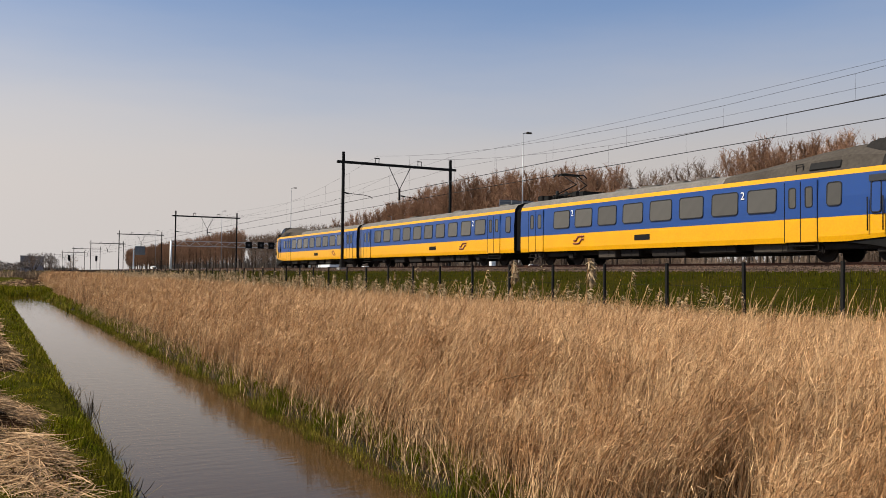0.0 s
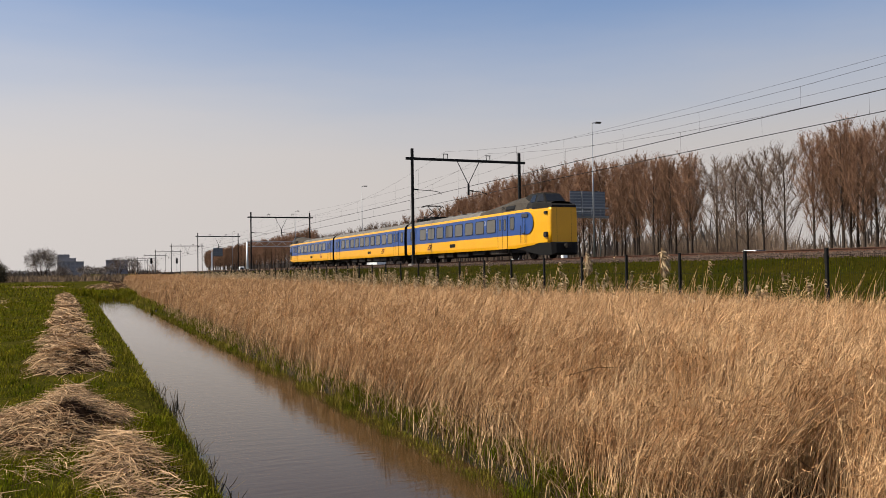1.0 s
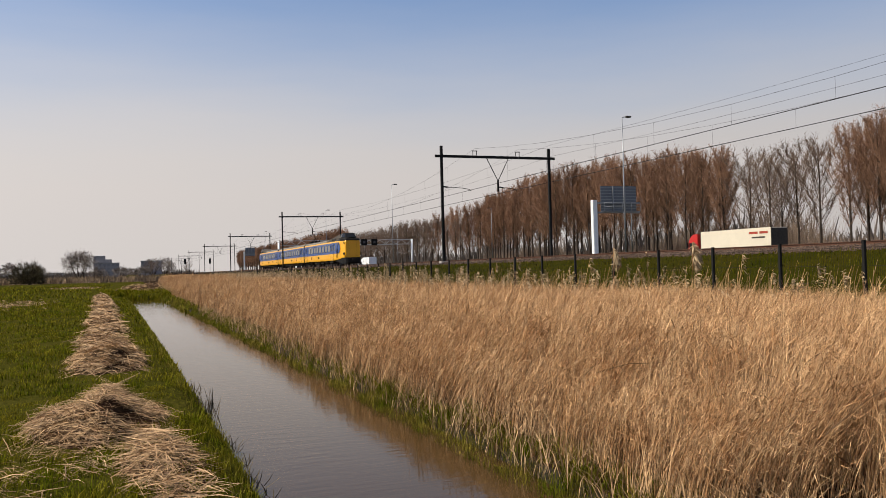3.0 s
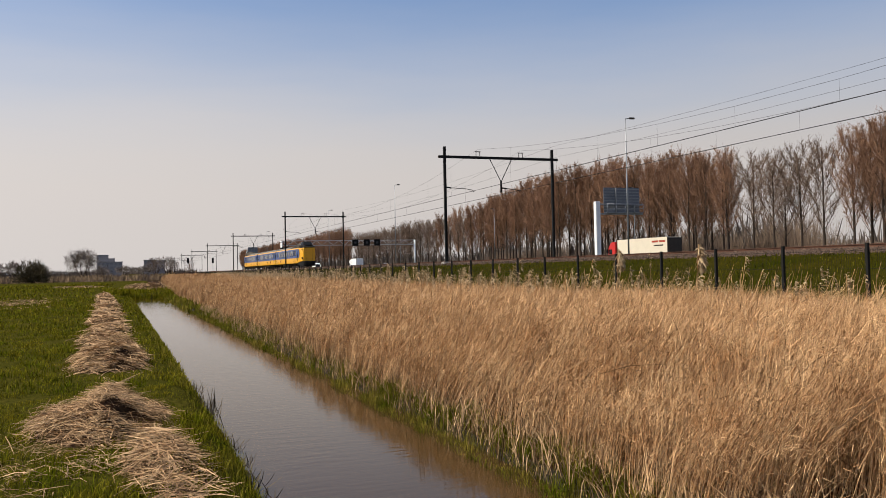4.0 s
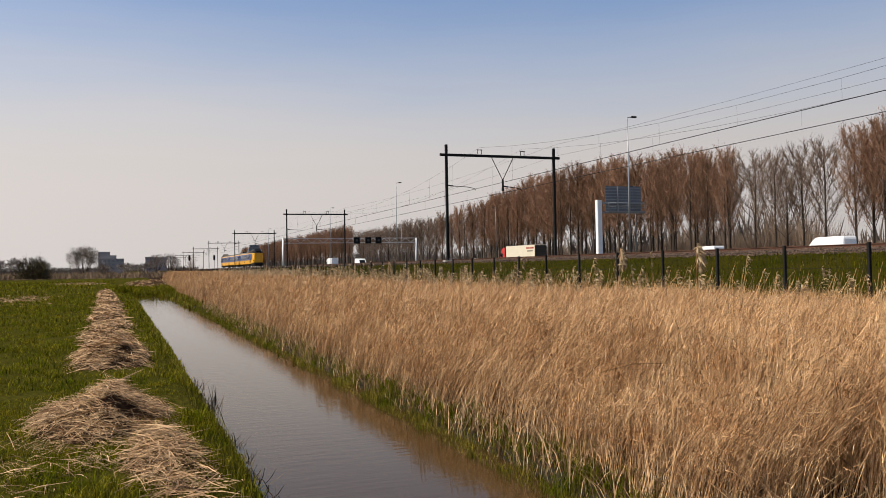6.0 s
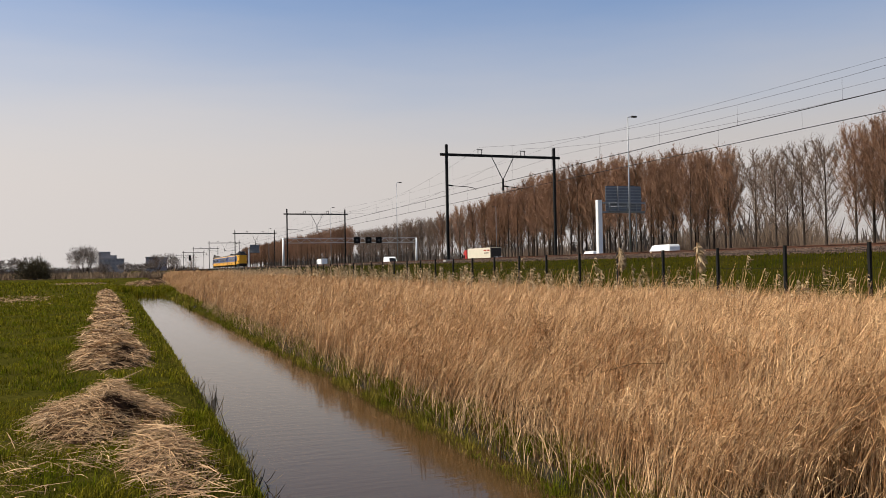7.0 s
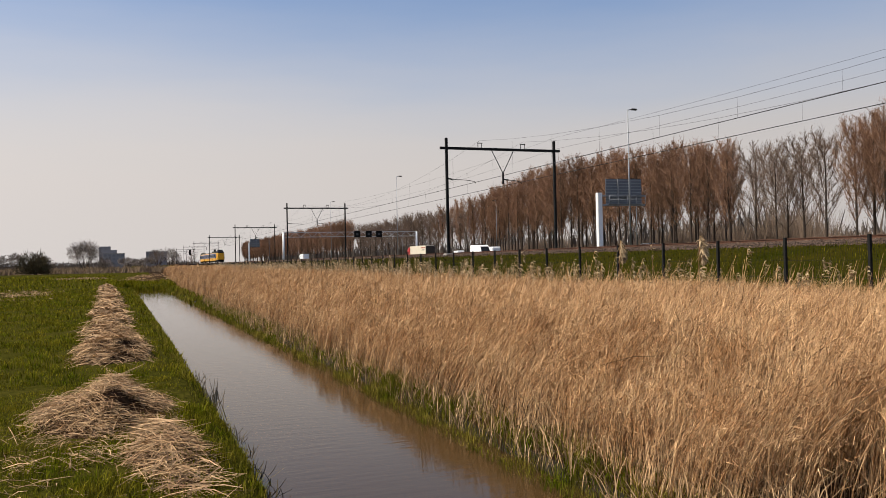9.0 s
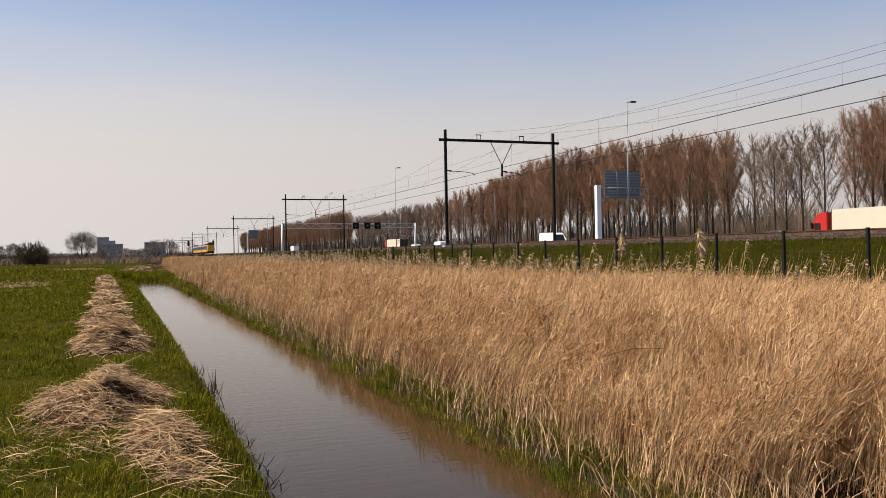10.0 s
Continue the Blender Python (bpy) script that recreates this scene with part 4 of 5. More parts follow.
def build_grass():
    out = Strips()
    for x0, x1, y0, y1, density, h, wide in ((-7, 1.2, -5.0, 5.0, 60, 0.09, 0.012), (-4.5, 1.22, 5.0, 16, 1000, 0.062, 0.0075), (-7, -4.5, 10.0, 16, 400, 0.07, 0.010), (-11, 1.2, 16, 34, 190, 0.08, 0.015), (-22, 1.0, 34, 80, 34, 0.10, 0.036), (-60, -3, 80, 200, 2.5, 0.20, 0.09), (-3, 6, 90, 120, 26, 0.26, 0.05), (-1.5, 4.6, 86.5, 90, 160, 0.42, 0.035)):
        n = int((x1 - x0) * (y1 - y0) * density)
        x, y = RNG.uniform(x0, x1, n), RNG.uniform(y0, y1, n)
        clump = 0.6 * smooth_noise(x, y, 21, 0.38) + 0.4 * smooth_noise(x, y, 22, 1.7)
        bare = (np.abs(x - np.array([row_x(v) for v in y])) < 0.5) & (RNG.random(n) < 0.7) & (y > 18.3)
        keep = (RNG.random(n) < np.clip(2.8 * (clump - 0.22), 0.10, 1)) & ~bare
        x, y, clump = x[keep], y[keep], clump[keep]
        blades(out, x, y, ground_zs(x, y) - 0.01, h * (0.2 + 3.0 * clump ** 2) * RNG.uniform(0.6, 1.5, len(x)), wide, 1.0)
    tufts = 300
    cx, cy = RNG.uniform(-9, -1.2, tufts), 7 + 40 * RNG.random(tufts) ** 1.4
    x, y = np.repeat(cx, 34) + RNG.normal(0, 0.10, tufts * 34), np.repeat(cy, 34) + RNG.normal(0, 0.10, tufts * 34)
    blades(out, x, y, ground_zs(x, y) - 0.01, np.repeat(RNG.uniform(0.07, 0.16, tufts), 34) * RNG.uniform(0.6, 1.2, tufts * 34), 0.011, 1.1)
    tagged(new("meadow_grass", out.mesh("meadow_grass", BLADE)), "short green meadow grass beside the ditch", "grass", kind="stuff")
    out = Strips()
    # lush fringe on both banks
    for lo, hi, y0, y1, density, h, wide in ((4.0, 4.95, 3, 20, 1500, 0.17, 0.0085), (4.0, 4.95, 20, 55, 480, 0.20, 0.016), (3.9, 4.9, 55, 100, 60, 0.32, 0.05), (0.85, 1.24, 5, 22, 330, 0.13, 0.008), (0.8, 1.24, 22, 60, 120, 0.13, 0.016), (0.75, 1.24, 60, 90, 40, 0.15, 0.04)):
        n = int((hi - lo) * (y1 - y0) * density)
        x, y = RNG.uniform(lo, hi, n), RNG.uniform(y0, y1, n)
        clump = smooth_noise(x * 2, y, 23, 0.5)
        keep = RNG.random(n) < 0.22 + 1.25 * clump ** 1.4
        x, y, clump = x[keep], y[keep], clump[keep]
        x = x + np.array([ditch_shift(v) for v in y]) * (1.0 if hi < 2 else 0.8)
        blades(out, x, y, np.maximum(ground_zs(x, y), -0.52) - 0.02, h * (0.5 + clump) * RNG.uniform(0.6, 1.3, len(x)), wide, 0.6)
    # dead blades and broken stems among the green
    dry = Strips()
    n = 5500
    x, y = RNG.uniform(4.3, 5.1, n), 3 + 50 * RNG.random(n) ** 1.5
    x = x + np.array([ditch_shift(v) for v in y]) * 0.8
    blades(dry, x, y, np.maximum(ground_zs(x, y), -0.5), RNG.uniform(0.15, 0.55, n), 0.010, 1.5)
    # long snapped stems lying across the front of the bed
    n = 110
    root = np.stack([RNG.uniform(4.8, 8.5, n), RNG.uniform(4.2, 11.0, n), RNG.uniform(0.1, 0.7, n)], 1)
    turn = RNG.uniform(-1.0, 0.8, n)
    tip = root + flat_dirs(turn) * RNG.uniform(0.3, 0.9, n)[:, None] + np.stack([np.zeros(n), np.zeros(n), RNG.uniform(-0.35, 0.6, n)], 1)
    mid = (root + tip) / 2 + np.array([0, 0, 0.05])
    dry.add([root, mid, tip], np.stack([np.zeros(n), np.zeros(n), np.ones(n)], 1), [0.013, 0.012, 0.006])
    tagged(new("broken_reeds", dry.mesh("broken_reeds", STRAW)), "broken pale reed stems along the bank", "reeds", kind="stuff")
    tagged(new("bank_grass", out.mesh("bank_grass", BANK_BLADE)), "lush green grass fringing the ditch banks", "grass", kind="stuff")
    out = Strips()
    n = 24000
    x, y = RNG.uniform(15.2, 22.8, n), 8 + 150 * RNG.random(n) ** 1.7
    blades(out, x, y, ground_zs(x, y) - 0.02, RNG.uniform(0.05, 0.20, n) * (0.5 + smooth_noise(x, y, 27, 0.9)), 0.012 + y * 0.0003, 0.9)
    tagged(new("verge_grass", out.mesh("verge_grass", VERGE_BLADE)), "rough green grass on the railway bank", "grass", kind="stuff")


def build_rush(x, y, seed, tall):
    rng = np.random.default_rng(seed)
    n = 26
    root = np.stack([x + rng.normal(0, 0.09, n), y + rng.normal(0, 0.22, n), np.full(n, -0.42)], 1)
    top = root + np.stack([rng.normal(0.02, 0.10, n), rng.normal(0, 0.12, n), tall * rng.uniform(0.5, 1.0, n)], 1)
    out = Strips()
    out.add([root, (root + top) / 2 + np.array([0.01, 0, 0]), top], flat_dirs(rng.uniform(0, math.pi, n)), [0.012, 0.011, 0.004])
    tagged(new("rush_tuft", out.mesh("rush_tuft", RUSH)), "dark dead rush tuft at the water's edge", "rushes", kind="stuff")


RUSH = mat("dead_rush", (0.10, 0.075, 0.045), (0.06, 0.05, 0.03), 0.8, island=0.4)


def heap_z(x, y, cx, cy, rx, ry, h):
    """A mound with a ragged foot, steeper towards the water, with a hollow in its near flank."""
    u, v = (x - cx) / rx, (y - cy) / ry
    ragged = 1 + 0.55 * noise.noise((x * 1.7, y * 0.9, cy)) + 0.25 * noise.noise((x * 4.3, y * 2.6, cy))
    r = (u * u + v * v) / max(0.35, ragged)
    z = h * max(0.0, 1 - r) ** 0.7 * (1 + 0.28 * u)
    dip = ((u - 0.45) / 0.42) ** 2 + ((v + 0.50) / 0.20) ** 2
    return z * (1 - 0.75 * max(0.0, 1 - dip)) if dip < 1 else z


def lumps(x, y):
    return 0.85 + 0.6 * noise.noise((x * 2.1, y * 1.1, 5)) + 0.4 * noise.noise((x * 5, y * 3, 8))


def build_heap(cx, cy, rx, ry, h, strands, wide, length, label, slant=0.0):
    def drift(y):
        return slant * (y - cy) if slant else row_x(y) - row_x(cy)
    bm = bmesh.new()
    nx, ny = 18, 28
    grid = []
    for j in range(ny + 1):
        row = []
        for i in range(nx + 1):
            x, y = cx + 1.25 * rx * (2 * i / nx - 1), cy + 1.2 * ry * (2 * j / ny - 1)
            shift = drift(y)
            z = heap_z(x, y, cx, cy, rx, ry, h) * lumps(x, y)
            row.append(bm.verts.new((x + shift, y, max(z, 0) + ground_z(x + shift, y) - 0.05)))
        grid.append(row)
    for a, b in zip(grid, grid[1:]):
        for k in range(nx):
            bm.faces.new((a[k], a[k + 1], b[k + 1], b[k])).smooth = True
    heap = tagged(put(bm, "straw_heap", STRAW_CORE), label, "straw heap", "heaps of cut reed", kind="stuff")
    out = Strips()
    for count, reach, lift, size in ((strands, 1.15, 0.06, 1.0), (int(strands * 0.10), 1.7, 0.05, 1.1), (int(strands * 0.05), 1.0, 0.09, 1.5)):
        x = cx + RNG.uniform(-reach, reach, count) * rx
        y = cy + RNG.uniform(-reach, reach, count) * ry
        z = np.array([heap_z(a, b, cx, cy, rx, ry, h) * lumps(a, b) for a, b in zip(x, y)])
        r = ((x - cx) / rx) ** 2 + ((y - cy) / ry) ** 2
        keep = (z > 0.02) | (RNG.random(count) < (0.06 if reach < 1.5 else 0.8 * np.clip(2.2 - r, 0, 1)))
        # fewer strands in the hollow, so the core with its painted shade shows
        hole = (((x - cx) / rx - 0.45) / 0.42) ** 2 + (((y - cy) / ry + 0.50) / 0.20) ** 2 < 0.9
        keep &= ~(hole & (RNG.random(count) < 0.75))
        x, y, z = x[keep], y[keep], z[keep]
        n = len(x)
        shift = np.array([drift(v) for v in y])
        base = np.array([ground_z(a, b) for a, b in zip(x + shift, y)])
        mid = np.stack([x + shift, y, z + base + np.where(z > 0.02, RNG.uniform(-0.03, lift, n), RNG.uniform(0.01, 0.09, n))], 1)
        # strands lie in swathes, roughly along the slope
        swirl = 2.6 * smooth_noise(x, y, 31, 0.55) + RNG.normal(0, 0.75, n) - 1.7 + np.where(RNG.random(n) < 0.35, RNG.uniform(-1.5, 1.5, n), 0)
        d = flat_dirs(swirl)
        d[:, 2] = RNG.normal(0, 0.22, n) - 0.45 * (x - cx) / rx * d[:, 0] * h / 0.5
        half = size * length * RNG.uniform(0.3, 1.0, n)[:, None] / 2
        side = np.stack([-d[:, 1], d[:, 0], RNG.normal(0, 0.6, n)], 1)
        side /= np.linalg.norm(side, axis=1)[:, None]
        w = wide * RNG.uniform(0.4, 1.5, n)
        out.add([mid - d * half, mid + np.array([0, 0, 0.02]), mid + d * half], side, [w * 0.6, w, w * 0.4])
    strand = new("loose_straw", out.mesh("loose_straw", STRAW))
    strand.parent = heap
    strand["kind"] = "stuff"


build_reeds()
build_plumes()
PLUMES = [build_big_plume(14.0, 22.2, 2.46, 0.75, 0.3), build_big_plume(14.0, 18.4, 2.50, 0.85, 0.5)]
build_grass()
for k, (x, y, tall) in enumerate(((1.20, 13.9, 0.62), (1.18, 14.6, 0.45), (1.26, 10.6, 0.2), (1.26, 9.6, 0.2), (1.25, 11.6, 0.2), (1.26, 8.8, 0.2), (1.2, 17.5, 0.3))):
    build_rush(x, y, 40 + k, tall)
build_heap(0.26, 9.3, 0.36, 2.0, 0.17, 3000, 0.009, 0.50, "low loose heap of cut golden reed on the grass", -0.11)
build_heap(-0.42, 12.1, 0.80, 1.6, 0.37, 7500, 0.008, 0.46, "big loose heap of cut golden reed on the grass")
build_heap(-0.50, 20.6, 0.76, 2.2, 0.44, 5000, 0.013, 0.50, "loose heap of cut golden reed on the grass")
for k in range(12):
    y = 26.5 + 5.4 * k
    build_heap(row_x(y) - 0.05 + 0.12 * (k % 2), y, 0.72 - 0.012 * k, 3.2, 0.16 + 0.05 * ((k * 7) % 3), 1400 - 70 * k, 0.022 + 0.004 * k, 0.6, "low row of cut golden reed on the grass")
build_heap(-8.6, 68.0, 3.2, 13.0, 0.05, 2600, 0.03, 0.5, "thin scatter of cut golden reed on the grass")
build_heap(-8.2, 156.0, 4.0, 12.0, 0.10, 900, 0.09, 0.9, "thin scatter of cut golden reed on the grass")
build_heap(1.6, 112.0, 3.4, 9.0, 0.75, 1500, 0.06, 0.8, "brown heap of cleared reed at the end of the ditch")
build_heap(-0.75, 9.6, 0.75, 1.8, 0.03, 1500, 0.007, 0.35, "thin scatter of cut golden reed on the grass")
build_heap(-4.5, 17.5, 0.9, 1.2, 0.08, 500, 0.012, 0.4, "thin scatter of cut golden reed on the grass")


# ---- trees beyond the motorway ----
def grow_tree(seed, height, spread, twigs, upright, fork):
    """Trunk and limbs as tapered tubes, the fine twigs as thin strips."""
    rng = np.random.default_rng(seed)
    rnd = random.Random(seed)
    bm = bmesh.new()
    lean = Vector((rnd.uniform(-0.4, 0.4), rnd.uniform(-0.4, 0.4), 0))
    stem = [lean * (s * s) + Vector((rnd.uniform(-0.1, 0.1), rnd.uniform(-0.1, 0.1), height * s)) for s in (0, 0.25, 0.5, 0.72, 0.9)]
    radii = [0.011 * height * (1 - 0.85 * s) + 0.02 for s in (0, 0.25, 0.5, 0.72, 0.9)]
    for a, b, r0, r1 in zip(stem, stem[1:], radii, radii[1:]):
        tube(bm, a, b, r0, r1, 6, False)

    def along(s):
        s = min(s, 0.899)
        marks = (0, 0.25, 0.5, 0.72, 0.9)
        for k in range(4):
            if s <= marks[k + 1]:
                return stem[k].lerp(stem[k + 1], (s - marks[k]) / (marks[k + 1] - marks[k]))

    starts, ways, lengths = [], [], []
    limbs = 26
    for k in range(limbs):
        s = fork + (0.88 - fork) * (k / (limbs - 1)) ** 0.9
        base = along(s)
        a = k * 2.4 + rnd.uniform(-0.5, 0.5)
        tilt = upright * rnd.uniform(0.6, 1.35)
        u = (s - fork) / (0.88 - fork)
        length = height * spread * (0.62 + 0.38 * math.sin(math.pi * (0.15 + 0.75 * u)) - 0.30 * u * u) * rnd.uniform(0.8, 1.12)
        way = Vector((math.cos(a) * math.sin(tilt), math.sin(a) * math.sin(tilt), math.cos(tilt)))
        mid = base + way * length * 0.5
        tip = mid + (way + Vector((0, 0, 0.45))).normalized() * length * 0.55
        r = 0.0022 * height * (1.1 - s)
        tube(bm, base, mid, r + 0.012, r * 0.6 + 0.012, 4, False)
        tube(bm, mid, tip, r * 0.6 + 0.012, 0.014, 3, False)
        for j in range(twigs):
            u = rnd.uniform(0.15, 1.0)
            p = base.lerp(mid, u * 2) if u < 0.5 else mid.lerp(tip, u * 2 - 1)
            w = (way * 0.6 + Vector((rnd.gauss(0, 0.55), rnd.gauss(0, 0.55), rnd.uniform(0.2, 1.0)))).normalized()
            starts.append(p)
            ways.append(w)
            lengths.append(length * rnd.uniform(0.14, 0.38))
    trunk = bpy.data.meshes.new("trunk")
    bm.to_mesh(trunk)
    bm.free()
    trunk.materials.append(BARK)
    a, w, l = np.array(starts), np.array(ways), np.array(lengths)[:, None]
    out = Strips()
    n = len(a)
    for k in range(4):
        if k == 0:
            p, d, ln = a, w, l
        else:
            s = rng.uniform(0.2, 0.9, (n, 1))
            p = a + w * l * s
            d = w * 0.7 + rng.normal(0, 0.5, (n, 3)) + np.array([0, 0, 0.3])
            d /= np.linalg.norm(d, axis=1)[:, None]
            ln = l * rng.uniform(0.3, 0.6, (n, 1))
        side = np.cross(d, rng.normal(0, 1, (n, 3)))
        side /= np.linalg.norm(side, axis=1)[:, None]
        out.spike(p, p + d * ln, side, 0.062 if k == 0 else 0.052)
    return trunk, out


TREES = []


def tree_kind(seed, height, spread, twigs, upright, fork, material):
    trunk, out = grow_tree(seed, height, spread, twigs, upright, fork)
    TREES.append((trunk, out.mesh("crown", material)))


for k in range(3):
    tree_kind(101 + k, 21.0, 0.36, 58, 0.44, 0.22, TWIG)
for k in range(2):
    tree_kind(201 + k, 18.0, 0.40, 40, 0.66, 0.25, TWIG_PALE)
tree_kind(301, 11.0, 0.50, 30, 0.95, 0.15, TWIG_PALE)


def plant(kind, x, y, z, size, label, group):
    trunk, crown = TREES[kind]
    t = empty("tree", pose(x, y, z, 0, 0, random.uniform(0, 360)), label, "tree", group)
    t.scale = (size * random.uniform(0.9, 1.1), size * random.uniform(0.9, 1.1), size)
    for name, me in (("trunk", trunk), ("crown", crown)):
        ob = new(name, me)
        ob.parent = t
    return t


def build_woods():
    rnd = random.Random(3)
    poplar, pale = "tall bare poplar with reddish-brown budding twigs", "tall bare tree with pale grey-brown twigs"
    def rows(xs, r0, r1, step, size, kinds, label, z=1.5):
        """Rows along the road; each runs between the same two bearings."""
        for x in xs:
            y = r0 * x + rnd.uniform(0, step)
            while y < r1 * x:
                plant(rnd.choice(kinds), x + rnd.uniform(-1, 1), y, z, size * float(np.interp(y / x, (0.9, 1.2, 1.3, 1.8, 2.1, 2.4, 2.6), (0.95, 0.87, 0.98, 1.06, 1.0, 0.92, 0.9))) * rnd.uniform(0.94, 1.05), label, "trees along the motorway")
                y += step * rnd.uniform(0.75, 1.3)
    rows((103, 107, 112), 1.20, 2.28, 5.6, 1.06, (0, 1, 2), poplar)
    rows((102, 107, 113), 0.50, 0.95, 5.2, 1.0, (0, 1, 2, 0), poplar)
    rows((104, 111), 2.28, 2.68, 6.6, 1.02, (0, 1, 3), poplar)
    for x, r, s in ((103, 1.155, 1.03), (101, 1.105, 0.98), (104, 1.045, 1.02), (101, 1.0, 1.0), (113, 1.08, 0.95)):
        plant(3 if s > 0.99 else 4, x, r * x, 1.5, s, pale, "trees along the motorway")
    rows((104, 111), 2.72, 3.85, 8.0, 1.05, (3, 4, 3), pale)
    rows((100, 106, 112), 4.0, 8.2, 10.0, 1.08, (0, 1, 2), poplar)
    # meadow side, far off
    for x, y, s in ((-58, 420, 0.7), (-66, 430, 0.65), (14, 600, 1.05), (42, 660, 1.1)):
        plant(5, x, y, 0, s, "bare spreading tree at the edge of the meadow", "far meadow trees")


build_woods()


def thicket(name, x0, x1, y0, y1, z, count, h, wide, material, label, seed):
    rng = np.random.default_rng(seed)
    x, y = rng.uniform(x0, x1, count), rng.uniform(y0, y1, count)
    low = smooth_noise(y, x * 0, seed, 14.0)
    root = np.stack([x, y, np.full(count, z)], 1)
    hh = h * (0.35 + 0.8 * low) * rng.uniform(0.5, 1.1, count)
    top = root + np.stack([rng.normal(0, 0.25, count) * hh, rng.normal(0, 0.25, count) * hh, hh], 1)
    out = Strips()
    out.add([root, root * 0.5 + top * 0.5 + rng.normal(0, 0.1, (count, 3)), top], flat_dirs(rng.uniform(0, math.pi, count)), [wide, wide * 0.8, wide * 0.2])
    tagged(new(name, out.mesh(name, material)), label, "thicket", kind="stuff")


thicket("undergrowth", 124, 138, 40, 290, 1.5, 30000, 10.0, 0.075, THICKET, "brown bare undergrowth below the poplars", 61)
thicket("far_hedge", 130, 150, 90, 900, 1.5, 9000, 12.0, 0.5, FARWOOD, "grey-brown far hedgerow behind the trees", 62)
thicket("far_reeds", -140, 12, 275, 330, 0.0, 12000, 2.3, 0.22, FARREED, "far belt of dry reeds across the meadow", 63)
thicket("field_hedge", -75, -12, 405, 425, 0.0, 6000, 3.6, 0.25, FARWOOD, "grey-brown bare hedge at the edge of the meadow", 65)
thicket("far_trees", -260, 60, 800, 900, 0.0, 8000, 7.0, 0.8, FARWOOD, "hazy line of far bare trees", 64)


def build_bush(x, y, radius, height, twigs, wide, material, label, trunk, seed):
    """A rounded, see-through crown of fine twigs on a few stems; trunk is the bare height below it."""
    rng = np.random.default_rng(seed)
    n = twigs
    a, b = rng.uniform(0, math.tau, n), np.arccos(rng.uniform(-0.85 if trunk else 0.0, 1, n))
    lobes = 0.82 + 0.22 * np.sin(3 * a + seed) * np.sin(b) + 0.12 * np.sin(7 * a + 2 * b)
    r = rng.uniform(0.02, 1.0, n) ** 0.4 * lobes
    d = np.stack([np.sin(b) * np.cos(a), np.sin(b) * np.sin(a), np.cos(b)], 1)
    crown_h = (height - trunk) * (0.5 if trunk else 0.92)
    p = d * r[:, None] * np.array([radius, radius, crown_h]) + np.array([0, 0, trunk + (crown_h if trunk else 0.3)])
    way = d + np.array([0, 0, 0.5]) + rng.normal(0, 0.4, (n, 3))
    q = p + way * (radius * rng.uniform(0.05, 0.16, (n, 1)))
    side = np.cross(way, rng.normal(0, 1, (n, 3)))
    side /= np.linalg.norm(side, axis=1)[:, None]
    out = Strips()
    out.spike(p, q, side, wide)
    bush = empty("bush", pose(x, y, 0), label, "bush", "bushes in the meadow")
    crown = new("crown", out.mesh("crown", material))
    crown.parent = bush
    bm = bmesh.new()
    for k in range(9):
        w = Vector((math.cos(k * 0.9) * 0.5, math.sin(k * 0.9) * 0.5, 1)).normalized()
        tube(bm, (0.1 * (k - 4), 0, -0.1), w * height * 0.6, 0.014 * height, 0.005 * height, 5)
    part("stems", bm, BARK, bush)


BUSH = mat("dark_bush_twig", (0.095, 0.075, 0.045), (0.06, 0.052, 0.03), 0.95, island=0.4)
BARE = "round bare grey-brown tree beyond the meadow"
build_bush(-26.8, 270, 5.6, 7.6, 4200, 0.16, BUSH, "dark dense leafless bush standing in the meadow", 0.0, 5)
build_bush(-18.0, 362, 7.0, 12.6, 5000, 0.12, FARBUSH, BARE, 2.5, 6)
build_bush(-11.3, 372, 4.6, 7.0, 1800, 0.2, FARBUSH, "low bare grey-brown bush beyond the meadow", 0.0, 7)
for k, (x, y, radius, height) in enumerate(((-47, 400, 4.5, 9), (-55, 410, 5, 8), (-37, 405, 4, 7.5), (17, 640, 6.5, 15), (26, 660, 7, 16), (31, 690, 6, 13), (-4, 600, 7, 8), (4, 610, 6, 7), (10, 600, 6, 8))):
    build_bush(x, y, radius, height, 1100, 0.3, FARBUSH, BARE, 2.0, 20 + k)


def build_block(name, x, y, w, d, h, material, label, steps=(), rows=4, cols=6):
    b = empty(name, pose(x, y, 0), label, "building")
    bm = bmesh.new()
    box(bm, -w / 2, w / 2, -d / 2, d / 2, -0.2, h, 0.1)
    part("wall", bm, material, b)
    for x0, x1, z1 in steps:
        bm = bmesh.new()
        box(bm, x0, x1, -d / 3, d / 3, h, z1, 0.1)
        part("upper_storey", bm, material, b)
    bm = bmesh.new()
    box(bm, -w / 2 - 0.2, w / 2 + 0.2, -d / 2 - 0.2, d / 2 + 0.2, h - 0.35, h + 0.15, 0.05)
    part("parapet", bm, CONCRETE, b)
    first = None
    for i in range(rows):
        for j in range(cols):
            px, pz = -w / 2 + (j + 0.5) * w / cols, (i + 0.5) * h / rows
            if first is None:
                bm = bmesh.new()
                box(bm, -w / cols * 0.32, w / cols * 0.32, -0.06, 0.06, -h / rows * 0.25, h / rows * 0.25)
                first = part("window", bm, FARPANE, b)
                first.matrix_basis = pose(px, -d / 2, pz)
            else:
                shared("window", first, b, pose(px, -d / 2, pz))


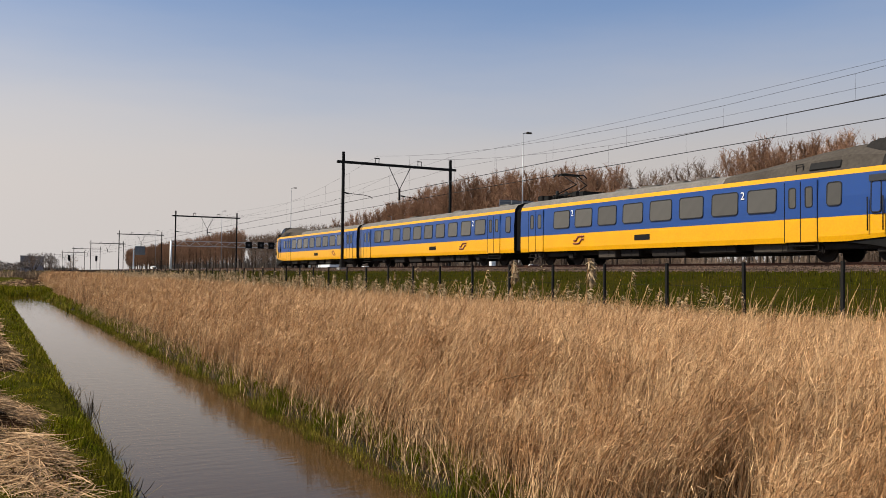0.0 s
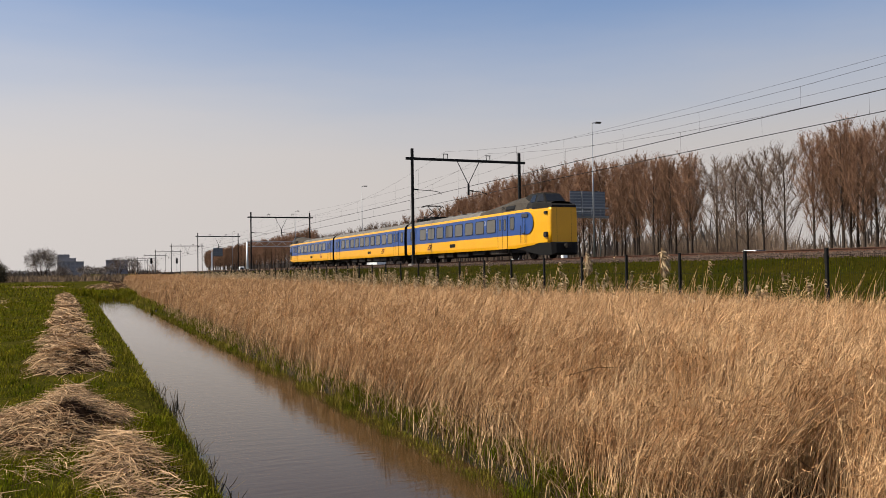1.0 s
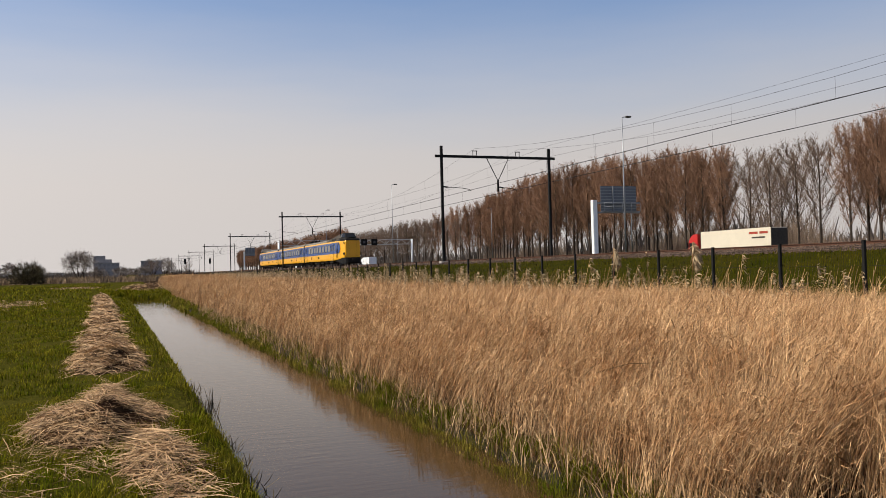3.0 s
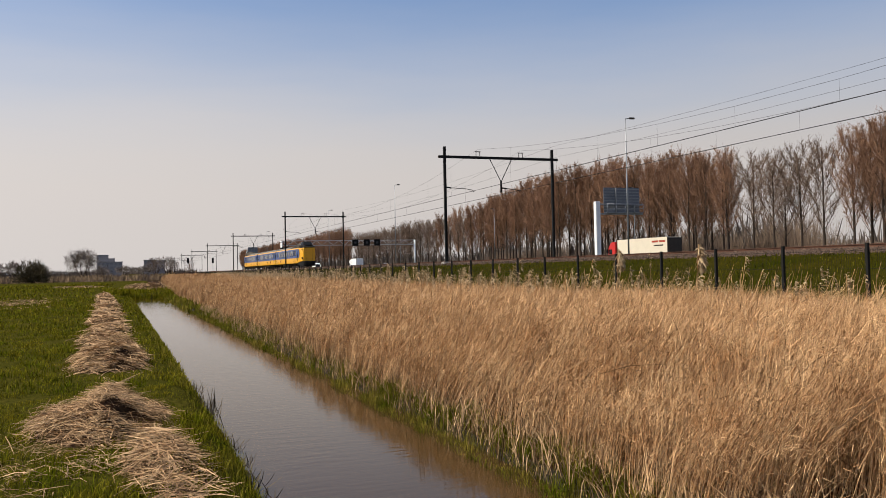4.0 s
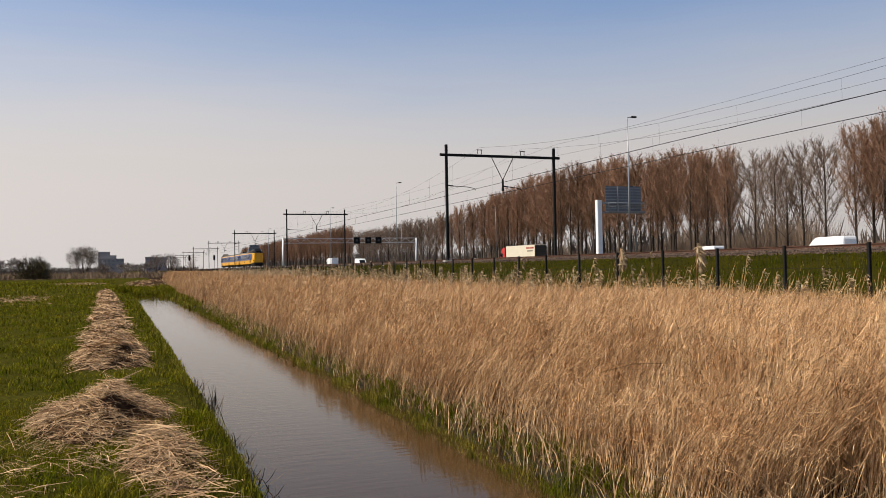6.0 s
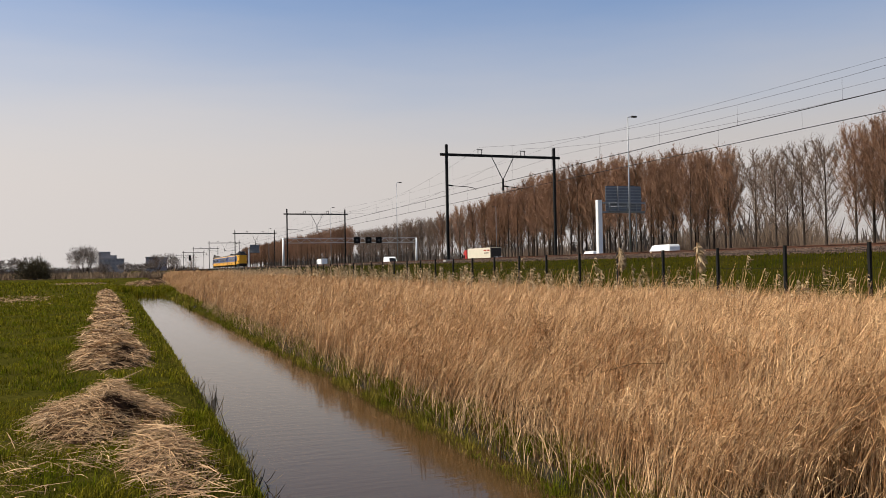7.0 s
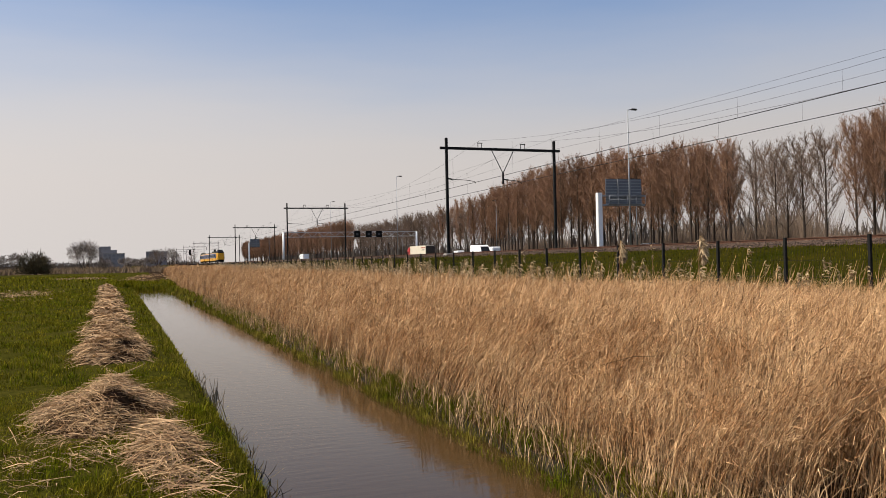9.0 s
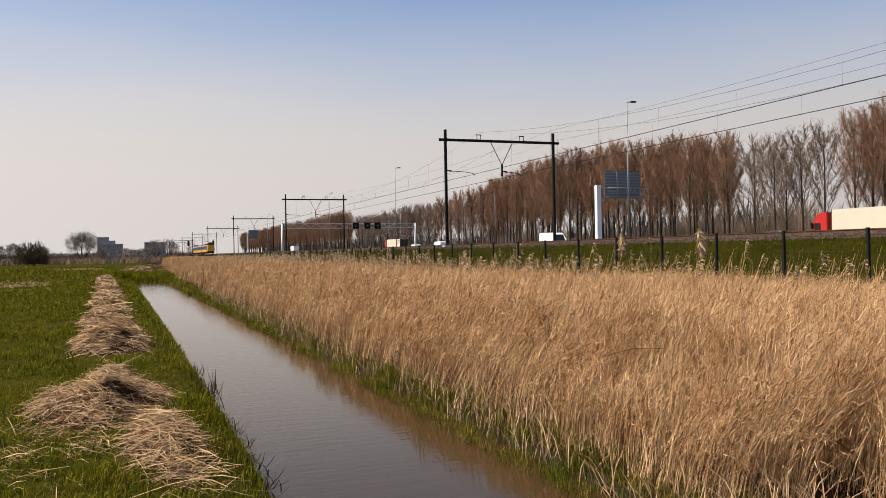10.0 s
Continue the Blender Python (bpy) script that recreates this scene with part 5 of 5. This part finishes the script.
build_block("office_building", -16.5, 760, 20, 16, 13, BRICKFAR, "grey stepped office building far beyond the meadow", ((-10, -1, 19), (-1, 4, 16)))
build_block("apartment_building", 18.0, 720, 16, 14, 13.5, BRICKFAR, "brown-grey flat-roofed building far beyond the meadow")
for x in (-110, -78, -52):
    build_block("greenhouse", x, 600, 26, 20, 4.6, WHITE, "long low white shed far beyond the meadow", (), 1, 8)


# ---- the motorway ----
ROAD_Z = 1.97


def build_road():
    bm = bmesh.new()
    for x0, x1 in ((55.5, 67.5), (71.0, 86.0)):
        box(bm, x0, x1, -300, 1500, ROAD_Z - 0.3, ROAD_Z)
    tagged(put(bm, "road", ASPHALT), "grey asphalt motorway with two carriageways", "road", kind="structure")
    bm = bmesh.new()
    for x in (55.9, 67.1, 71.4, 85.6):
        box(bm, x - 0.08, x + 0.08, -200, 900, ROAD_Z, ROAD_Z + 0.006)
    tagged(put(bm, "edge_line", WHITE), "white painted edge lines on the motorway", "road marking", kind="structure")
    for x in (54.3, 69.2):
        g = empty("guard_rail", pose(x, 0, ROAD_Z - 0.07), "galvanised steel guard rail beside the motorway", "guard rail", "guard rails")
        bm = bmesh.new()
        box(bm, -0.04, 0.04, 0, 700, 0.45, 0.78, 0.02)
        part("beam", bm, LIGHTSTEEL, g)
        bm = bmesh.new()
        box(bm, -0.05, 0.05, -0.04, 0.04, -0.3, 0.5)
        first = part("post", bm, GALV, g)
        for k in range(1, 100):
            shared("post", first, g, pose(0, 6.0 * k, 0))


build_road()


def build_lamp(x, y, h, arm):
    lamp = empty("street_lamp", pose(x, y, ROAD_Z - 0.2), "tall galvanised motorway lamp post", "street lamp", "motorway lamps")
    bm = bmesh.new()
    tube(bm, (0, 0, -0.2), (0, 0, h), 0.10, 0.05, 10)
    part("pole", bm, GALV, lamp)
    bm = bmesh.new()
    path_tube(bm, [(0, 0, h - 0.05), (arm * 0.5, 0, h + 0.03), (arm, 0, h + 0.05)], 0.05, 8)
    part("arm", bm, GALV, lamp)
    bm = bmesh.new()
    box(bm, min(arm * 0.6, arm * 1.5), max(arm * 0.6, arm * 1.5), -0.16, 0.16, h - 0.04, h + 0.14, 0.05)
    part("lamp_head", bm, GREYBOX, lamp)


for x, y, h in ((50, 77.0, 15.9), (50, 161, 17.2), (50, 221, 16.4), (50, 330, 16), (95, 144, 15.6), (95, 213, 16.4), (95, 300, 16)):
    build_lamp(x, y, h, 0.75 if x < 60 else -0.75)


def build_sign(x, y, post_h, x0, x1, z0, z1):
    """A cantilever sign seen from behind."""
    s = empty("road_sign", pose(x, y, ROAD_Z), "big motorway sign seen from behind on a white post", "road sign", "motorway signs")
    bm = bmesh.new()
    box(bm, -0.32, 0.32, -0.3, 0.3, -0.3, post_h, 0.04)
    part("post", bm, WHITE, s, "white painted steel post")
    for z in (post_h - 0.35, post_h - 1.55):
        bm = bmesh.new()
        box(bm, 0.2, x1 - x + 0.2, -0.12, 0.12, z - 0.1, z + 0.1, 0.03)
        part("beam", bm, GALV, s)
    bm = bmesh.new()
    box(bm, x0 - x, x1 - x, 0.35, 0.42, z0 - ROAD_Z, z1 - ROAD_Z, 0.02)
    part("panel", bm, SIGNBACK, s, "grey aluminium back of the sign panel")
    rib = None
    for k in range(9):
        if rib is None:
            bm = bmesh.new()
            box(bm, x0 - x + 0.03, x1 - x - 0.03, 0.315, 0.352, -0.05, 0.05, 0.008)
            rib = part("rib", bm, GALV, s)
            rib.matrix_basis = pose(0, 0, z0 - ROAD_Z + 0.2)
        else:
            shared("rib", rib, s, pose(0, 0, z0 - ROAD_Z + 0.2 + (z1 - z0 - 0.4) * k / 8))
    w = (x1 - x0) / 3
    for k in range(1, 3):
        bm = bmesh.new()
        box(bm, x0 - x + k * w - 0.06, x0 - x + k * w + 0.06, 0.15, 0.35, z0 - ROAD_Z + 0.1, z1 - ROAD_Z - 0.05, 0.01)
        part("stiffener", bm, GALV, s)
    bm = bmesh.new()
    box(bm, x0 - x, x1 - x, -0.5, 0.3, z0 - ROAD_Z + 0.1, z0 - ROAD_Z + 0.18, 0.02)
    part("walkway", bm, GALV, s)
    bm = bmesh.new()
    for z in (0.7, 1.25):
        tube(bm, (x0 - x, -0.5, z0 - ROAD_Z + z), (x1 - x, -0.5, z0 - ROAD_Z + z), 0.03)
    for k in range(5):
        px = x0 - x + (x1 - x0) * k / 4
        tube(bm, (px, -0.5, z0 - ROAD_Z + 0.15), (px, -0.5, z0 - ROAD_Z + 1.25), 0.025)
    part("walkway_railing", bm, GALV, s)


SIGNBACK = mat("aluminium_sign_back", (0.19, 0.205, 0.22), (0.14, 0.15, 0.165), 0.6, metal=0.3, scale=1, fine=6)
build_sign(55.0, 91.6, 8.0, 56.2, 61.5, 8.4, 11.8)
build_sign(57.0, 445.0, 11.0, 57.6, 62.5, 10.6, 15.0)


def build_gantry():
    y, x0, x1, z0, z1 = 267.0, 45.0, 89.6, 10.2, 11.7
    g = empty("sign_gantry", pose(0, y, 0), "white steel truss gantry over the motorway with dark matrix signs", "sign gantry")
    for x in (x0, x1):
        bm = bmesh.new()
        tube(bm, (x, 0, 1.3), (x, 0, z1), 0.42, 0.3, 10)
        part("post", bm, WHITE, g)
    for z in (z0, z1):
        bm = bmesh.new()
        box(bm, x0, x1, -0.1, 0.1, z - 0.1, z + 0.1)
        part("chord", bm, LIGHTSTEEL, g)
    for k in range(24):
        a, b = x0 + (x1 - x0) * k / 24, x0 + (x1 - x0) * (k + 1) / 24
        bm = bmesh.new()
        tube(bm, (a, 0, z0 if k % 2 else z1), (b, 0, z1 if k % 2 else z0), 0.08, sides=6)
        part("brace", bm, LIGHTSTEEL, g)
    for x in (69.0, 72.9, 76.4):
        bm = bmesh.new()
        box(bm, x - 1.0, x + 1.0, -0.6, -0.15, 9.9, 12.0, 0.05)
        s = part("matrix_sign", bm, BLACK, g, "black square matrix sign")
        bm = bmesh.new()
        box(bm, x - 0.35, x + 0.35, -0.63, -0.61, 10.6, 11.3)
        part("matrix_face", bm, CARDARK, s)


build_gantry()


def build_parapet():
    """A pale concrete barrier along the motorway where it rises, in lengths with open joints."""
    wall = empty("barrier", pose(45.0, 0, 0), "low pale concrete barrier beside the motorway", "barrier")
    bm = bmesh.new()
    box(bm, -0.12, 0.12, 0, 5.94, 1.2, 3.0, 0.03)
    first = part("panel", bm, CONCRETE, wall)
    first.matrix_basis = pose(0, 180, 0)
    for k in range(1, 42):
        shared("panel", first, wall, pose(0, 180 + 6 * k, 0))


build_parapet()


def build_signal(x, y):
    s = empty("railway_signal", pose(x, y, RAIL_Z - 0.3), "dark railway signal on a slim mast", "railway signal", "railway signals")
    bm = bmesh.new()
    tube(bm, (0, 0, 0), (0, 0, 5.6), 0.08, sides=8)
    part("mast", bm, GALV, s)
    bm = bmesh.new()
    box(bm, -0.45, 0.45, -0.2, 0.15, 4.2, 6.6, 0.1)
    part("signal_head", bm, BLACK, s)


build_signal(24.3, 395)
build_signal(35.2, 395)


# ---- vehicles ----
LETTER = mat("faded_red_lettering", (0.33, 0.06, 0.04), (0.28, 0.06, 0.04), 0.6)
def wheels(parent, ys, half, r):
    bm = bmesh.new()
    tube(bm, (-0.14, 0, 0), (0.14, 0, 0), r, sides=16)
    tube(bm, (-0.145, 0, 0), (0.145, 0, 0), r * 0.55, sides=10, mi=1)
    first = None
    for y in ys:
        for x in (-half, half):
            if first is None:
                first = part("wheel", bm, [BLACK, GALV], parent)
                first.matrix_basis = pose(x, y, r)
            else:
                shared("wheel", first, parent, pose(x, y, r))


def profile_body(bm, prof, half, tuck=0.12, belt=1.0, mi=0):
    """A car body from its side outline (y, z), narrowed above the belt."""
    def ring(s):
        return [bm.verts.new((s * (half - (tuck if z > belt else 0)), y, z)) for y, z in prof]
    a, b = ring(-1), ring(1)
    n = len(prof)
    bm.faces.new(a)
    bm.faces.new(b[::-1])
    for k in range(n):
        bm.faces.new((a[k], b[k], b[(k + 1) % n], a[(k + 1) % n]))


def build_car(paint, label, group="cars on the motorway"):
    """Front at y = 0, body runs back to negative y."""
    c = empty("car", pose(0, 0, ROAD_Z), label, "car", group)
    bm = bmesh.new()
    profile_body(bm, [(0, 0.32), (0.0, 0.66), (-0.9, 0.92), (-1.25, 0.95), (-2.05, 1.44), (-3.4, 1.48), (-4.1, 1.02), (-4.3, 0.9), (-4.3, 0.34)], 0.88, 0.16)
    bmesh.ops.bevel(bm, geom=bm.edges[:], offset=0.05, segments=2, affect="EDGES")
    part("body", bm, paint, c)
    for s in (-1, 1):
        bm = bmesh.new()
        quad = [(-1.5, 1.0), (-2.1, 1.38), (-3.3, 1.41), (-3.8, 1.02)]
        f = [bm.verts.new((s * (0.90 - (0.16 if z > 1.2 else 0.02)), y, z)) for y, z in quad]
        g = [bm.verts.new((s * (0.80 - (0.16 if z > 1.2 else 0.02)), y, z)) for y, z in quad]
        bm.faces.new(f)
        for k in range(4):
            bm.faces.new((f[k], f[(k + 1) % 4], g[(k + 1) % 4], g[k]))
        part("side_window", bm, DARKGLASS, c)
    for name, quad in (("windscreen", [(-1.30, 0.99), (-2.02, 1.43)]), ("rear_window", [(-4.08, 1.07), (-3.42, 1.48)])):
        bm = bmesh.new()
        off = 0.02 if name == "windscreen" else -0.02
        v = [bm.verts.new(p) for p in ((-0.66, quad[0][0] + off, quad[0][1] + 0.02), (0.66, quad[0][0] + off, quad[0][1] + 0.02), (0.60, quad[1][0] + off, quad[1][1] + 0.01), (-0.60, quad[1][0] + off, quad[1][1] + 0.01))]
        bm.faces.new(v)
        part(name, bm, DARKGLASS, c)
    wheels(c, (-0.85, -3.45), 0.76, 0.32)
    return c


def build_van(label):
    c = empty("van", pose(0, 0, ROAD_Z), label, "van", "vans on the motorway")
    bm = bmesh.new()
    profile_body(bm, [(0, 0.35), (0, 0.95), (-0.75, 1.25), (-1.55, 2.3), (-2.0, 2.5), (-5.7, 2.55), (-5.85, 2.3), (-5.85, 0.38)], 1.0, 0.10, 1.3)
    bmesh.ops.bevel(bm, geom=bm.edges[:], offset=0.06, segments=2, affect="EDGES")
    part("body", bm, CARWHITE, c)
    bm = bmesh.new()
    bm.faces.new([bm.verts.new(p) for p in ((-0.82, -0.80, 1.34), (0.82, -0.80, 1.34), (0.76, -1.46, 2.22), (-0.76, -1.46, 2.22))])
    part("windscreen", bm, DARKGLASS, c)
    for s in (-1, 1):
        bm = bmesh.new()
        quad = [(-0.95, 1.32), (-1.55, 2.1), (-2.25, 2.1), (-2.25, 1.32)]
        f = [bm.verts.new((s * (0.915 if z > 1.4 else 0.93), y, z)) for y, z in quad]
        g = [bm.verts.new((s * 0.8, y, z)) for y, z in quad]
        bm.faces.new(f)
        for k in range(4):
            bm.faces.new((f[k], f[(k + 1) % 4], g[(k + 1) % 4], g[k]))
        part("side_window", bm, DARKGLASS, c)
    wheels(c, (-1.0, -4.6), 0.86, 0.36)
    return c


def build_truck(cab_paint, box_paint, box_len, label, lettered):
    """Front of the cab at y = 0, trailer behind it."""
    c = empty("truck", pose(0, 0, ROAD_Z), label, "truck", "trucks on the motorway")
    bm = bmesh.new()
    profile_body(bm, [(0, 0.45), (0.0, 1.6), (-0.22, 2.9), (-0.75, 3.55), (-1.25, 3.75), (-2.2, 3.75), (-2.2, 0.5)], 1.24, 0.03, 3.0)
    bmesh.ops.bevel(bm, geom=bm.edges[:], offset=0.06, segments=2, affect="EDGES")
    cab = part("cab", bm, cab_paint, c)
    bm = bmesh.new()
    bm.faces.new([bm.verts.new(p) for p in ((-1.1, 0.03, 1.75), (1.1, 0.03, 1.75), (1.05, -0.19, 2.8), (-1.05, -0.19, 2.8))])
    part("windscreen", bm, DARKGLASS, cab)
    for s in (-1, 1):
        bm = bmesh.new()
        box(bm, s * 1.24 - 0.02, s * 1.24 + 0.02, -1.25, -0.35, 1.75, 2.55, 0.01)
        part("side_window", bm, DARKGLASS, cab)
        bm = bmesh.new()
        box(bm, s * 1.42 - 0.12, s * 1.42 + 0.12, -0.25, -0.05, 1.9, 2.6, 0.03)
        part("mirror", bm, BLACK, cab)
    bm = bmesh.new()
    box(bm, -1.27, 1.27, -2.95 - box_len, -2.95, 1.15, 4.0, 0.04)
    body = part("box_body", bm, box_paint, c)
    bm = bmesh.new()
    for x in (-1.25, 1.25):
        for y in (-2.95, -2.95 - box_len):
            box(bm, x - 0.04, x + 0.04, y - 0.04, y + 0.04, 1.1, 4.02)
    box(bm, -1.29, 1.29, -2.97 - box_len, -2.93, 1.05, 1.17)
    part("box_frame", bm, GREYBOX, body)
    bm = bmesh.new()
    box(bm, -1.2, 1.2, -2.99 - box_len, -2.955 - box_len, 1.2, 3.9)
    part("rear_door", bm, GREYBOX if lettered or box_len > 10 else box_paint, body)
    bm = bmesh.new()
    box(bm, -1.22, 1.22, -2.9 - box_len + 0.4, -4.4, 0.55, 1.1, 0.03)
    part("side_skirt", bm, RED if lettered else GREYBOX, c)
    bm = bmesh.new()
    box(bm, -0.5, 0.5, -2.8 - box_len, -0.6, 0.6, 1.0)
    part("chassis", bm, BLACK, c)
    if lettered:
        # two rows of plain bars where the carrier's name stands
        for z, h, y0, y1, paint in ((3.40, 0.30, -16.0, -12.6, LETTER), (2.80, 0.20, -15.5, -13.1, GREYBOX)):
            words = ((y0, (y0 + y1) / 2 - 0.2), ((y0 + y1) / 2 + 0.1, y1)) if h > 0.25 else ((y0, y1),)
            for a, b in words:
                bm = bmesh.new()
                box(bm, -1.285, -1.265, a, b, z - h / 2, z + h / 2)
                part("lettering_bar", bm, paint, body)
    rear = -2.95 - box_len
    wheels(c, (-1.3, -4.6, rear + 2.2, rear + 3.5, rear + 4.8) if box_len > 10 else (-1.3, rear + 1.8), 1.05, 0.5)
    return c


TRUCK_LABEL = "red cab truck with a cream box trailer"
MOVERS = []


def mover(thing, x, y_ref, t_ref, speed):
    MOVERS.append((thing, x, y_ref, t_ref, speed))


AWAY, AWAY2, NEAR, NEAR2 = 74.8, 72.0, 58.5, 63.5
mover(build_truck(RED, CREAM, 13.6, TRUCK_LABEL, True), AWAY + 1.0, 88.0, 2.5, 22.0)
mover(build_truck(RED, CREAM, 13.6, TRUCK_LABEL, False), AWAY + 1.0, 76.5, 10.0, 22.0)
mover(build_truck(CARWHITE, CARWHITE, 7.5, "white rigid box truck", False), AWAY, 303.6, 4.5, 20.0)
WHITE_CAR, GREY_CAR, DARK_CAR = "white hatchback car on the motorway", "grey hatchback car on the motorway", "dark hatchback car on the motorway"
WHITE_VAN = "white high-roofed delivery van on the motorway"
mover(build_van(WHITE_VAN), NEAR, 177.2, 7.5, -28.0)
mover(build_car(CARWHITE, WHITE_CAR), NEAR, 77.7, 0.3, -25.8)
mover(build_car(CARWHITE, WHITE_CAR), NEAR, 101.8, 1.2, -31.7)
mover(build_car(CARWHITE, WHITE_CAR), AWAY2, 134.5, 4.5, 28.3)
small_van = build_van("small white delivery van on the motorway")
small_van.scale = (0.9, 0.68, 0.82)
mover(small_van, AWAY2, 140.0, 7.5, 30.7)
mover(build_van(WHITE_VAN), AWAY2, 121.0, 7.5, 31.0)
mover(build_car(CARWHITE, WHITE_CAR), AWAY2, 152.5, 7.0, 28.0)
mover(build_car(CARDARK, DARK_CAR), AWAY2, 166.0, 7.0, 27.0)
mover(build_car(CARDARK, DARK_CAR), NEAR2, 204.8, 4.0, -36.0)
mover(build_car(CARWHITE, WHITE_CAR), NEAR2, 214.0, 4.0, -33.0)
mover(build_car(CARGREY, GREY_CAR), NEAR, 193.3, 4.0, -22.0)


# ---- what moves ----
def motions():
    steps = [-0.5 + 0.5 * k for k in range(23)]
    walk(train, [(t, pose(27.3, 15.4 + 30.0 * t, RAIL_Z)) for t in steps])
    for thing, x, y, t_ref, speed in MOVERS:
        walk(thing, [(t, pose(x, y + speed * (t - t_ref), ROAD_Z, 0, 0, 0 if speed > 0 else 180)) for t in steps])
    # the two bushy plumes nod in the wind
    for k, plume in enumerate(PLUMES):
        x, y, z = plume.matrix_basis.translation
        walk(plume, [(t, pose(x, y, z, 0.6 * math.sin(1.7 * t + k), 1.2 + 1.4 * math.sin(1.3 * t + 0.8 + 1.1 * k), 0)) for t in steps])


motions()
